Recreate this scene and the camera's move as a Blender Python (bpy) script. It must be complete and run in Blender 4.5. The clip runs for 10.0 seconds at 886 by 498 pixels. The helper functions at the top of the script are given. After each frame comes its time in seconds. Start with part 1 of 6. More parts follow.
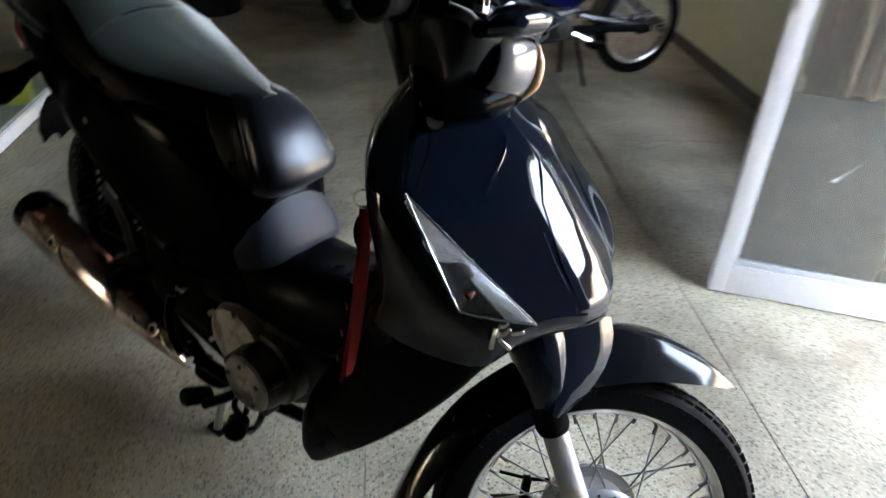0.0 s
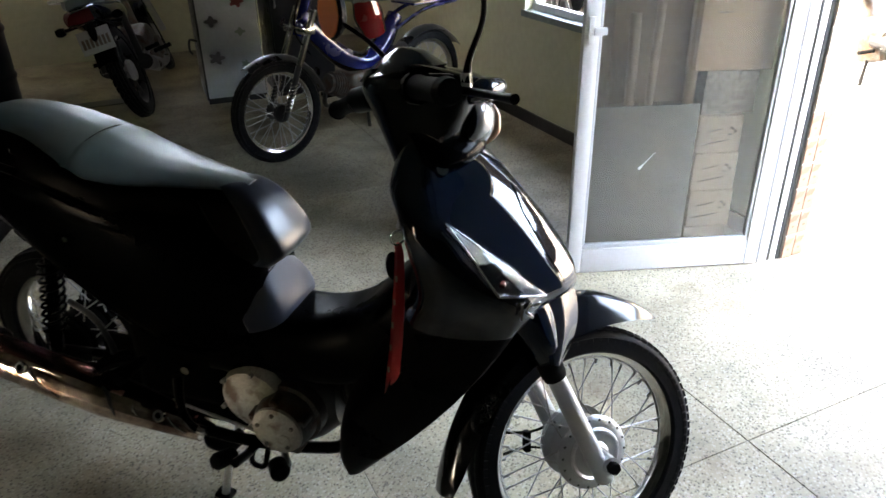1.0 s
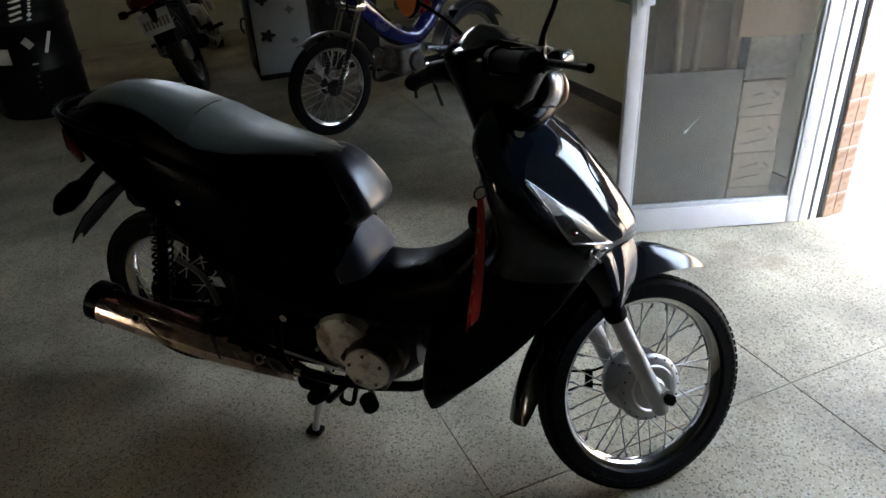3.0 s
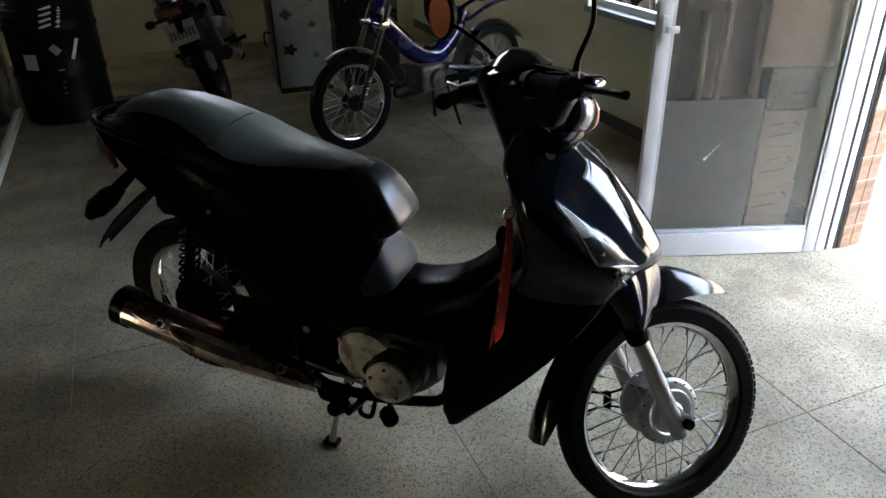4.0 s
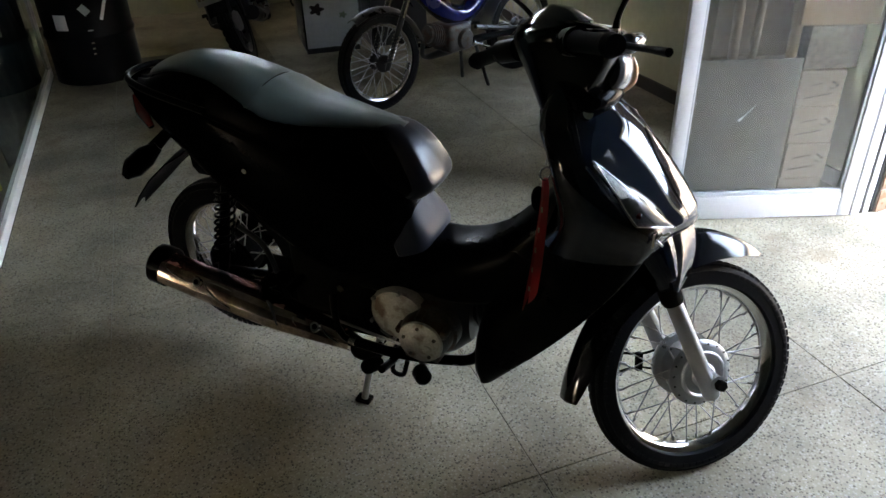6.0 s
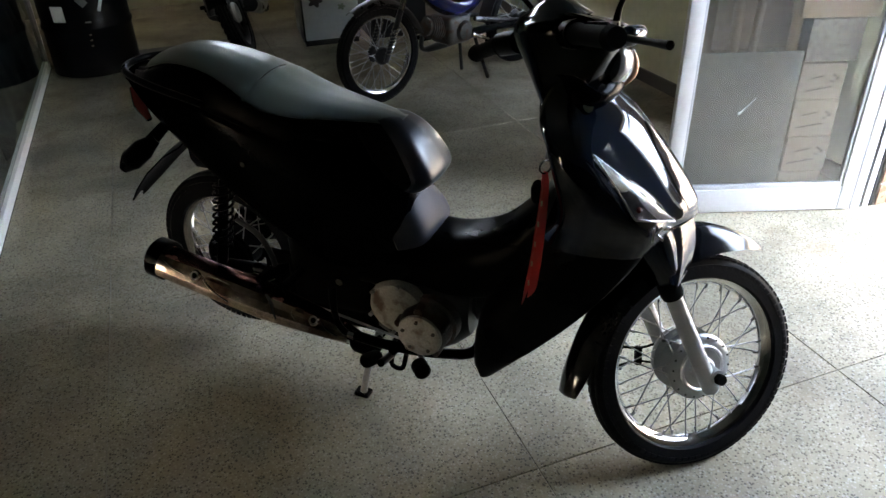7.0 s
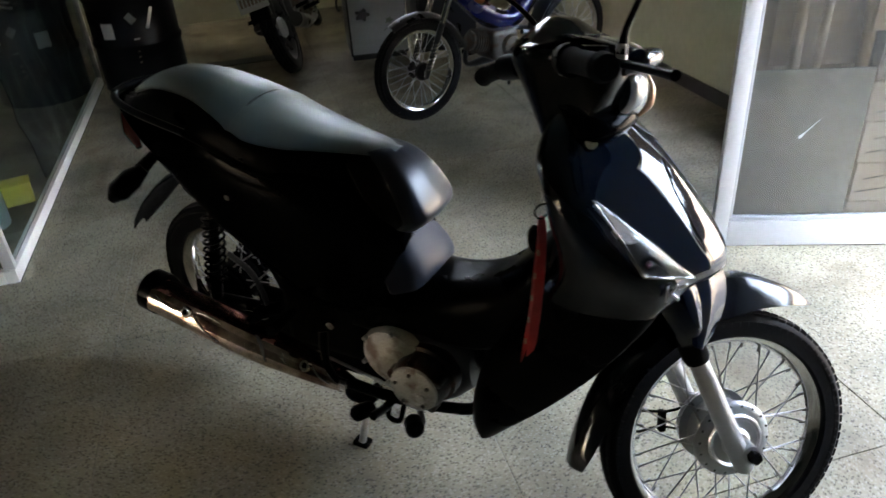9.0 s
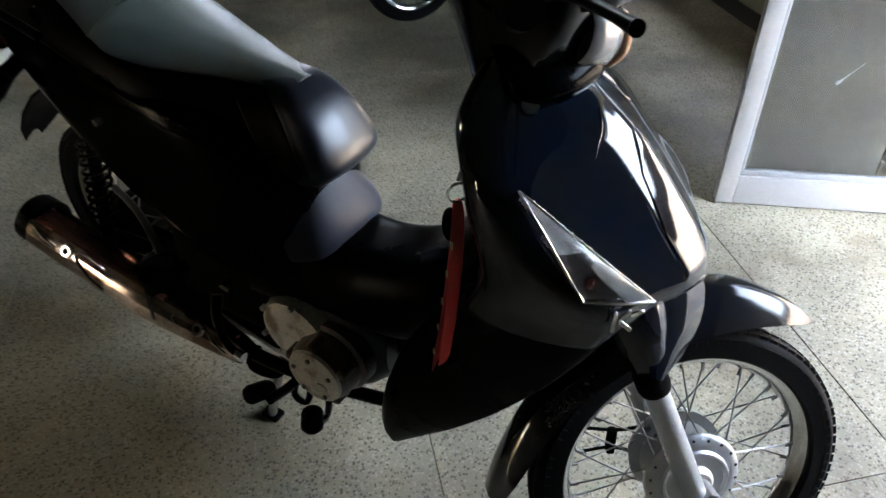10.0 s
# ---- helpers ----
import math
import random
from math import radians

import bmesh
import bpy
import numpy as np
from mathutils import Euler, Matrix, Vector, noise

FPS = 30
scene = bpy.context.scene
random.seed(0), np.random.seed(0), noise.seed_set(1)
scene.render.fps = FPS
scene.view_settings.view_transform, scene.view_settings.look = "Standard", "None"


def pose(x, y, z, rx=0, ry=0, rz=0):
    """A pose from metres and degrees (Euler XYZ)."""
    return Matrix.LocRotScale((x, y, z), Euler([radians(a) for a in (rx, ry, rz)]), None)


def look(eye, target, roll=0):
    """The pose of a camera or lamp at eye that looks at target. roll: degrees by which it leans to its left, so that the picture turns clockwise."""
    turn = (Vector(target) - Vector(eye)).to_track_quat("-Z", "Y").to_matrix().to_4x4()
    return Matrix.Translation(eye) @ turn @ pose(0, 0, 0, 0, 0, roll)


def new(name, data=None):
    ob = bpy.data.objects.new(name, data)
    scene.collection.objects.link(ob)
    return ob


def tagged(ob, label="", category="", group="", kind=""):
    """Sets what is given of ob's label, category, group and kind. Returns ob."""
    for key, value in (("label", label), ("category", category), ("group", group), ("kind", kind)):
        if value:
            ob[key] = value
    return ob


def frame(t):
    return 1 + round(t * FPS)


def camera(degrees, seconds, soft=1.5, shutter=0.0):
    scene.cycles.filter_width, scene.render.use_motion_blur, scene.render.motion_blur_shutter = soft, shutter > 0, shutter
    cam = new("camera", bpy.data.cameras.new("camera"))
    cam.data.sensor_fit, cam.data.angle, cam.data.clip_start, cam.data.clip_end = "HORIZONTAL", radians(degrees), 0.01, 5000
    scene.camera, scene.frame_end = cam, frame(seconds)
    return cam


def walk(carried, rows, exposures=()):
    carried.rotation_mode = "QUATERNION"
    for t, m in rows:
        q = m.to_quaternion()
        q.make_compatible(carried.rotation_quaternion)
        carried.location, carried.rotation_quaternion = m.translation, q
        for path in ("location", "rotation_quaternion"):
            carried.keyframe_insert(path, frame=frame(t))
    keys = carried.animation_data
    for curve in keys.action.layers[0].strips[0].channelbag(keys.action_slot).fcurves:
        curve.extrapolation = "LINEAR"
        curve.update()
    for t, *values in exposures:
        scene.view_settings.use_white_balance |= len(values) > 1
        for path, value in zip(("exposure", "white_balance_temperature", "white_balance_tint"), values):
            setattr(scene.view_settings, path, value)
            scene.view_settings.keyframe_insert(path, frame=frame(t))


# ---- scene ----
cam = camera(62.7, 10.0, shutter=0.5)
PATH = [
    (0, (0.281, 0.207, 1.279), (0.455, 1.792, 0.284), 3.4),
    (0.5, (0.020, 0.129, 1.325), (0.591, 1.682, 0.431), 1.5),
    (1, (-0.155, -0.001, 1.388), (0.559, 1.507, 0.522), -0.8),
    (1.5, (-0.236, -0.081, 1.414), (0.418, 1.455, 0.548), -1.1),
    (2, (-0.274, -0.117, 1.429), (0.361, 1.400, 0.516), -2.6),
    (2.5, (-0.292, -0.121, 1.433), (0.334, 1.383, 0.495), -3.6),
    (4, (-0.363, -0.122, 1.453), (0.256, 1.417, 0.567), -1.2),
    (4.5, (-0.378, -0.126, 1.449), (0.221, 1.409, 0.544), -1.9),
    (5, (-0.388, -0.123, 1.449), (0.177, 1.415, 0.526), -2.0),
    (5.5, (-0.392, -0.122, 1.449), (0.157, 1.407, 0.502), -2.0),
    (7, (-0.390, -0.113, 1.448), (0.156, 1.395, 0.465), -1.8),
    (7.5, (-0.393, -0.117, 1.435), (0.137, 1.400, 0.459), -1.5),
    (8, (-0.377, -0.104, 1.451), (0.159, 1.439, 0.523), -2.2),
    (8.5, (-0.350, -0.080, 1.449), (0.153, 1.480, 0.529), -2.2),
    (9, (-0.171, 0.021, 1.417), (0.209, 1.594, 0.461), -4.0),
    (9.5, (0.114, 0.159, 1.377), (0.340, 1.684, 0.300), -3.9),
    (10, (0.092, 0.321, 1.339), (0.386, 1.761, 0.166), -0.8),
]

EXPOSURES = [(0, 6.80, 7950, 11), (0.8, 6.88, 7950, 11), (1.1, 6.78, 7950, 11), (1.8, 6.23, 7950, 11), (2.7, 6.13, 7950, 11), (4.8, 6.18, 7950, 11), (5.5, 6.33, 7950, 11), (7.2, 6.73, 7950, 11), (8.6, 6.78, 7950, 11), (9.3, 6.78, 7950, 11), (10, 6.68, 7950, 11)]
walk(cam, [(t, look(eye, target, roll)) for t, eye, target, roll in PATH], EXPOSURES)

# ---- light ----
world = bpy.data.worlds.new("sky")
scene.world = world
world.use_nodes = True
wn = world.node_tree
bg = wn.nodes["Background"]
sky = wn.nodes.new("ShaderNodeTexSky")
sky.sky_type = "NISHITA"
sky.sun_disc = False
sky.dust_density, sky.ozone_density = 5.0, 0.3
sky.sun_elevation = radians(58)
sky.sun_rotation = radians(281)
wn.links.new(sky.outputs[0], bg.inputs[0])
bg.inputs[1].default_value = 0.15
sun = new("sun", bpy.data.lights.new("sun", "SUN"))
sun.data.energy, sun.data.angle, sun.data.color = 1.0, radians(0.6), (1.0, 0.97, 0.93)
sun.matrix_world = look((-2.0, 1.2, 10.0), (4.0, 0.0, 0))

# ---- materials ----
def node_material(name):
    m = bpy.data.materials.new(name)
    m.use_nodes = True
    return m, m.node_tree, m.node_tree.nodes["Principled BSDF"]


def plain(name, color, rough=0.5, metal=0.0, var=0.15, scale=30.0, bump=0.1, coat=0.0, rough_var=0.12, spec=0.5):
    """A surface with fine grain and broad wear."""
    m, nt, b = node_material(name)
    n, ln = nt.nodes, nt.links
    tc = n.new("ShaderNodeTexCoord")
    fine = n.new("ShaderNodeTexNoise")
    fine.inputs["Scale"].default_value, fine.inputs["Detail"].default_value = scale * 6, 6
    broad = n.new("ShaderNodeTexNoise")
    broad.inputs["Scale"].default_value, broad.inputs["Detail"].default_value = scale * 0.3, 5
    ln.new(tc.outputs["Object"], fine.inputs["Vector"])
    ln.new(tc.outputs["Object"], broad.inputs["Vector"])
    mix = n.new("ShaderNodeMix")
    mix.data_type = "FLOAT"
    mix.inputs[0].default_value = 0.5
    ln.new(fine.outputs[0], mix.inputs[2])
    ln.new(broad.outputs[0], mix.inputs[3])
    ramp = n.new("ShaderNodeValToRGB")
    lo = [max(0.0, c * (1 - var)) for c in color]
    hi = [min(1.0, c * (1 + var)) for c in color]
    ramp.color_ramp.elements[0].position, ramp.color_ramp.elements[1].position = 0.3, 0.7
    ramp.color_ramp.elements[0].color, ramp.color_ramp.elements[1].color = (*lo, 1), (*hi, 1)
    ln.new(mix.outputs[0], ramp.inputs[0])
    ln.new(ramp.outputs[0], b.inputs["Base Color"])
    mr = n.new("ShaderNodeMapRange")
    mr.inputs[1].default_value, mr.inputs[2].default_value = 0.3, 0.7
    mr.inputs[3].default_value, mr.inputs[4].default_value = max(0.02, rough - rough_var), min(1.0, rough + rough_var)
    ln.new(broad.outputs[0], mr.inputs[0])
    ln.new(mr.outputs[0], b.inputs["Roughness"])
    b.inputs["Metallic"].default_value = metal
    b.inputs["Specular IOR Level"].default_value = spec
    if coat:
        b.inputs["Coat Weight"].default_value = coat
        b.inputs["Coat Roughness"].default_value = 0.04
    if bump:
        bp = n.new("ShaderNodeBump")
        bp.inputs["Strength"].default_value, bp.inputs["Distance"].default_value = bump, 0.002
        ln.new(fine.outputs[0], bp.inputs["Height"])
        ln.new(bp.outputs[0], b.inputs["Normal"])
    return m


def stained(m, tint, scale, low=0.56, high=0.68):
    """Lays ragged stains of one tint over a plain material."""
    n, ln = m.node_tree.nodes, m.node_tree.links
    b = n["Principled BSDF"]
    under = b.inputs["Base Color"].links[0].from_socket
    tc = n.new("ShaderNodeTexCoord")
    no = n.new("ShaderNodeTexNoise")
    no.inputs["Scale"].default_value, no.inputs["Detail"].default_value = scale, 8
    ln.new(tc.outputs["Object"], no.inputs["Vector"])
    mr = n.new("ShaderNodeMapRange")
    mr.inputs[1].default_value, mr.inputs[2].default_value = low, high
    mr.inputs[3].default_value, mr.inputs[4].default_value = 0.0, 0.85
    ln.new(no.outputs[0], mr.inputs[0])
    mix = n.new("ShaderNodeMix")
    mix.data_type = "RGBA"
    mix.inputs[7].default_value = (*tint, 1)
    ln.new(mr.outputs[0], mix.inputs[0])
    ln.new(under, mix.inputs[6])
    ln.new(mix.outputs[2], b.inputs["Base Color"])
    return m


def glass_material(name, tint=(0.9, 0.95, 0.93), rough=0.0, veil=0.0, ior=1.45):
    m, nt, b = node_material(name)
    b.inputs["Base Color"].default_value = (*tint, 1)
    b.inputs["Roughness"].default_value = rough
    b.inputs["Transmission Weight"].default_value = 1.0
    b.inputs["IOR"].default_value = ior
    # uneven pale diffuse layer put in for the haze of reflections on glass
    if veil:
        n, ln = nt.nodes, nt.links
        dif = n.new("ShaderNodeBsdfDiffuse")
        dif.inputs[0].default_value = (0.36, 0.34, 0.31, 1)
        tc = n.new("ShaderNodeTexCoord")
        no = n.new("ShaderNodeTexNoise")
        no.inputs["Scale"].default_value, no.inputs["Detail"].default_value = 5, 8
        ln.new(tc.outputs["Object"], no.inputs["Vector"])
        mr = n.new("ShaderNodeMapRange")
        mr.inputs[1].default_value, mr.inputs[2].default_value = 0.3, 0.7
        mr.inputs[3].default_value, mr.inputs[4].default_value = veil * 0.6, veil * 1.4
        ln.new(no.outputs[0], mr.inputs[0])
        mix = n.new("ShaderNodeMixShader")
        ln.new(mr.outputs[0], mix.inputs[0])
        ln.new(b.outputs[0], mix.inputs[1])
        ln.new(dif.outputs[0], mix.inputs[2])
        ln.new(mix.outputs[0], n["Material Output"].inputs[0])
    return m


def terrazzo():
    m, nt, b = node_material("terrazzo")
    n, ln = nt.nodes, nt.links
    tc = n.new("ShaderNodeTexCoord")
    vo = n.new("ShaderNodeTexVoronoi")
    vo.inputs["Scale"].default_value = 155
    info = n.new("ShaderNodeObjectInfo")
    ln.new(tc.outputs["Object"], vo.inputs["Vector"])
    chip = n.new("ShaderNodeValToRGB")
    cr = chip.color_ramp
    cr.interpolation = "CONSTANT"
    cr.elements[0].position, cr.elements[0].color = 0.0, (0.105, 0.090, 0.066, 1)
    cr.elements[1].position, cr.elements[1].color = 0.20, (0.318, 0.284, 0.200, 1)
    for p, c in ((0.42, (0.25, 0.222, 0.16)), (0.62, (0.365, 0.332, 0.255)), (0.80, (0.155, 0.131, 0.093)), (0.91, (0.385, 0.352, 0.28))):
        e = cr.elements.new(p)
        e.color = (*c, 1)
    sep = n.new("ShaderNodeSeparateColor")
    ln.new(vo.outputs["Color"], sep.inputs[0])
    ln.new(sep.outputs[0], chip.inputs[0])
    size = n.new("ShaderNodeMapRange")
    size.inputs[1].default_value, size.inputs[2].default_value = 0.42, 0.55
    ln.new(vo.outputs["Distance"], size.inputs[0])
    mix = n.new("ShaderNodeMix")
    mix.data_type = "RGBA"
    ln.new(size.outputs[0], mix.inputs[0])
    ln.new(chip.outputs[0], mix.inputs[6])
    mix.inputs[7].default_value = (0.288, 0.254, 0.175, 1)
    broad = n.new("ShaderNodeTexNoise")
    broad.inputs["Scale"].default_value, broad.inputs["Detail"].default_value = 2.2, 7
    ln.new(tc.outputs["Object"], broad.inputs["Vector"])
    stain = n.new("ShaderNodeMapRange")
    stain.inputs[1].default_value, stain.inputs[2].default_value = 0.32, 0.68
    stain.inputs[3].default_value, stain.inputs[4].default_value = 0.50, 1.16
    ln.new(broad.outputs[0], stain.inputs[0])
    rnd = n.new("ShaderNodeMapRange")
    rnd.inputs[3].default_value, rnd.inputs[4].default_value = 0.94, 1.04
    ln.new(info.outputs["Random"], rnd.inputs[0])
    mul = n.new("ShaderNodeMath")
    mul.operation = "MULTIPLY"
    ln.new(stain.outputs[0], mul.inputs[0])
    ln.new(rnd.outputs[0], mul.inputs[1])
    hsv = n.new("ShaderNodeHueSaturation")
    ln.new(mul.outputs[0], hsv.inputs["Value"])
    rust = n.new("ShaderNodeTexNoise")
    rust.inputs["Scale"].default_value, rust.inputs["Detail"].default_value = 3.3, 9
    geo = n.new("ShaderNodeNewGeometry")
    ln.new(geo.outputs["Position"], rust.inputs["Vector"])
    spot = n.new("ShaderNodeMapRange")
    spot.inputs[1].default_value, spot.inputs[2].default_value = 0.58, 0.74
    spot.inputs[3].default_value, spot.inputs[4].default_value = 0.0, 0.75
    ln.new(rust.outputs[0], spot.inputs[0])
    dirt = n.new("ShaderNodeMix")
    dirt.data_type = "RGBA"
    dirt.inputs[7].default_value = (0.15, 0.105, 0.062, 1)
    ln.new(spot.outputs[0], dirt.inputs[0])
    ln.new(mix.outputs[2], dirt.inputs[6])
    ln.new(dirt.outputs[2], hsv.inputs["Color"])
    ln.new(hsv.outputs[0], b.inputs["Base Color"])
    mid = n.new("ShaderNodeTexNoise")
    mid.inputs["Scale"].default_value, mid.inputs["Detail"].default_value = 9, 6
    ln.new(tc.outputs["Object"], mid.inputs["Vector"])
    mr = n.new("ShaderNodeMapRange")
    mr.inputs[3].default_value, mr.inputs[4].default_value = 0.45, 0.8
    b.inputs["Specular IOR Level"].default_value = 0.35
    ln.new(mid.outputs[0], mr.inputs[0])
    ln.new(mr.outputs[0], b.inputs["Roughness"])
    bp = n.new("ShaderNodeBump")
    bp.inputs["Strength"].default_value, bp.inputs["Distance"].default_value = 0.15, 0.001
    ln.new(vo.outputs["Distance"], bp.inputs["Height"])
    ln.new(bp.outputs[0], b.inputs["Normal"])
    return m


TERRAZZO = terrazzo()
JOINT = plain("floor_joint", (0.27, 0.25, 0.205), 0.8, var=0.3)
GUARD = plain("dusty_gloss_paint", (0.010, 0.0105, 0.013), 0.14, var=0.25, bump=0.01, rough_var=0.03, spec=0.45)
GLOSS = plain("black_gloss_paint", (0.0022, 0.0045, 0.0105), 0.06, var=0.2, bump=0.0, rough_var=0.02, spec=0.55)
LIP = plain("polished_lip", (0.05, 0.055, 0.065), 0.2, var=0.1, bump=0.0, spec=0.6)
FILM = plain("clear_film", (0.012, 0.013, 0.014), 0.1, var=0.2, bump=0.1, rough_var=0.03, spec=0.7)
BODYGLOSS = plain("black_body_plastic", (0.0006, 0.0007, 0.001), 0.16, var=0.2, bump=0.02, rough_var=0.05, spec=0.02)
COWL = plain("glossy_cowl_plastic", (0.0012, 0.0018, 0.002), 0.14, var=0.2, bump=0.02, rough_var=0.04, spec=0.16)
SATIN = plain("black_plastic", (0.0008, 0.0008, 0.001), 0.32, var=0.25, bump=0.1, spec=0.032)
MATT = plain("black_rubber", (0.003, 0.003, 0.003), 0.7, var=0.3, bump=0.3, spec=0.03)
TYRE = plain("tyre_rubber", (0.0032, 0.0036, 0.0045), 0.6, var=0.3, bump=0.3, spec=0.09)
# grey-green base carries the sheen on seat tops; the sides stay near black
VINYL = plain("seat_vinyl_sheen", (0.042, 0.060, 0.058), 0.40, var=0.25, scale=60, bump=0.25, spec=0.9, rough_var=0.02)
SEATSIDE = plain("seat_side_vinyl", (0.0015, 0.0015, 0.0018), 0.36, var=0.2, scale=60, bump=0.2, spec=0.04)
NOSEVINYL = plain("smooth_vinyl", (0.005, 0.007, 0.013), 0.30, var=0.12, bump=0.03, spec=0.42, rough_var=0.02)
COVER = plain("grey_plastic", (0.018, 0.022, 0.033), 0.42, var=0.12, spec=0.2)
CHROME = plain("chrome", (0.75, 0.74, 0.72), 0.12, metal=1.0, var=0.08, bump=0.02)
RIMCHROME = plain("rim_chrome", (0.76, 0.76, 0.76), 0.13, metal=1.0, var=0.1, bump=0.02)
ALU = plain("cast_aluminium", (0.55, 0.55, 0.56), 0.42, metal=0.85, var=0.12, bump=0.25)
SILVER = plain("silver_paint", (0.40, 0.408, 0.415), 0.36, metal=0.6, var=0.06, bump=0.05)
CASE = stained(plain("dirty_crankcase", (0.42, 0.395, 0.35), 0.40, metal=0.3, var=0.35, bump=0.4), (0.12, 0.052, 0.024), 19, 0.50, 0.62)
DARKCASE = stained(plain("oily_crankcase", (0.075, 0.068, 0.058), 0.42, metal=0.35, var=0.7, scale=30, bump=0.5), (0.07, 0.03, 0.014), 26, 0.48, 0.62)
STEEL = plain("dull_steel", (0.35, 0.34, 0.33), 0.4, metal=0.9, var=0.2)
BRONZE = plain("heat_tinted_shield", (0.24, 0.10, 0.085), 0.22, metal=0.85, var=0.25, bump=0.03)
SHIELDCHROME = stained(plain("worn_shield_chrome", (0.62, 0.50, 0.42), 0.12, metal=1.0, var=0.35, scale=14, bump=0.12, rough_var=0.08), (0.17, 0.085, 0.06), 13, 0.50, 0.66)
RED = plain("red_strap", (0.40, 0.012, 0.016), 0.6, var=0.2, scale=80)
REDLENS = plain("red_lens", (0.11, 0.016, 0.012), 0.15, var=0.1, bump=0.0, coat=0.5)
DARKRED = plain("dark_red_lens", (0.055, 0.005, 0.005), 0.2, var=0.1, bump=0.0)
GREYPLATE = plain("grey_plate", (0.30, 0.30, 0.30), 0.5, var=0.12)
DARKCLOTH = plain("dark_tarpaulin", (0.008, 0.012, 0.012), 0.45, var=0.5, scale=8)
LAMPDARK = plain("dark_lamp_bowl", (0.012, 0.012, 0.013), 0.25, metal=0.0, var=0.2, bump=0.0)
MILKLENS = plain("silvered_lens", (0.10, 0.10, 0.105), 0.22, metal=0.0, var=0.08, bump=0.0, coat=0.8)
AMBERLENS = plain("amber_lens", (0.72, 0.40, 0.24), 0.15, var=0.1, bump=0.0, coat=0.5)
CELL = plain("silvered_cell", (0.90, 0.90, 0.905), 0.22, metal=0.35, var=0.1, bump=0.0)
BOWL = plain("silvered_bowl", (0.26, 0.26, 0.27), 0.2, metal=0.6, var=0.8, scale=16, bump=0.5)
AMBER = plain("amber_bulb", (0.75, 0.25, 0.03), 0.15, var=0.1, bump=0.0, coat=0.5)
REFLECTOR = plain("lamp_reflector", (0.42, 0.42, 0.43), 0.14, metal=1.0, var=0.05, bump=0.0)
LENS = glass_material("clear_lens", (0.96, 0.97, 0.97), ior=1.12)
PANE = glass_material("door_glass", (0.88, 0.90, 0.87), veil=0.068)
CLEARPANE = glass_material("partition_glass", (0.74, 0.87, 0.84), veil=0.004)
WHITERAIL = plain("white_enamel_rail", (0.74, 0.74, 0.73), 0.4, var=0.08, scale=12, bump=0.05)
ALUWHITE = plain("white_aluminium", (0.48, 0.482, 0.485), 0.38, metal=0.15, var=0.05, scale=12, bump=0.05)
GREYBEAD = plain("grey_bead", (0.40, 0.41, 0.42), 0.45, metal=0.2, var=0.05)
DARKGAP = plain("rubber_seal", (0.012, 0.012, 0.012), 0.7)
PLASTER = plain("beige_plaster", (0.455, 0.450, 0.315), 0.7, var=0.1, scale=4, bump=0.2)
# for walls out of view, dark so that they bounce and reflect little
UNSEENWALL = plain("unseen_wall_dark", (0.045, 0.048, 0.040), 0.7, var=0.15, scale=4, bump=0.2)
SKIRT = plain("dark_baseboard", (0.035, 0.032, 0.027), 0.5, var=0.25, scale=10)
SILL = plain("grey_green_sill", (0.16, 0.20, 0.19), 0.4, var=0.15, scale=10)
SKYSCREEN = plain("black_sky_screen", (0.003, 0.003, 0.0035), 0.9, var=0.2, scale=2, bump=0.3, spec=0.03)
BOUNCEPALE = plain("pale_bounce", (0.24, 0.24, 0.235), 0.85, var=0.08, scale=3, bump=0.3)
CEIL = plain("grey_ceiling", (0.064, 0.070, 0.060), 0.8, var=0.05, scale=4)
BROWNTILE = plain("tan_tile", (0.20, 0.118, 0.074), 0.3, var=0.12, scale=8, bump=0.05)
CREAMTILE = plain("cream_tile", (0.42, 0.355, 0.27), 0.3, var=0.1, scale=8, bump=0.05)
GROUT = plain("grout", (0.42, 0.39, 0.35), 0.85)
CONCRETE = plain("outdoor_concrete", (0.085, 0.084, 0.081), 0.8, var=0.45, scale=5, bump=0.4)
CARDBOARD = plain("cardboard", (0.30, 0.195, 0.115), 0.8, var=0.12, scale=10, bump=0.2)
DARKCARD = plain("dim_cardboard", (0.20, 0.137, 0.086), 0.8, var=0.3, scale=6, bump=0.2)
GREYCARD = plain("dun_cardboard", (0.20, 0.165, 0.125), 0.8, var=0.7, scale=10, bump=0.2)
PALECARD = plain("pale_cardboard", (0.30, 0.225, 0.165), 0.75, var=0.1, scale=10, bump=0.2)
GREYFILL = plain("grey_fill", (0.130, 0.114, 0.088), 0.7, var=0.35, scale=6, bump=0.1)
PAPER = plain("white_paper", (0.70, 0.69, 0.66), 0.7, var=0.08, scale=15)
BLACKTYRE = plain("new_tyre_rubber", (0.004, 0.004, 0.0045), 0.6, var=0.3, bump=0.3, spec=0.12)
BLACKMETAL = plain("black_enamel", (0.012, 0.012, 0.013), 0.35, var=0.25)
GREYMETAL = plain("grey_enamel", (0.36, 0.37, 0.38), 0.45, var=0.1, scale=6)
DRUMBLACK = plain("black_drum_enamel", (0.0035, 0.0035, 0.004), 0.4, var=0.3, scale=10, spec=0.15)
DECAL = plain("dark_decal", (0.03, 0.025, 0.028), 0.5)
DECALRED = plain("red_decal", (0.22, 0.03, 0.03), 0.5)
DECALGREEN = plain("green_decal", (0.16, 0.20, 0.15), 0.5)
REDPAINT = plain("red_gloss_paint", (0.17, 0.008, 0.010), 0.2, var=0.1, bump=0.0, coat=0.6)
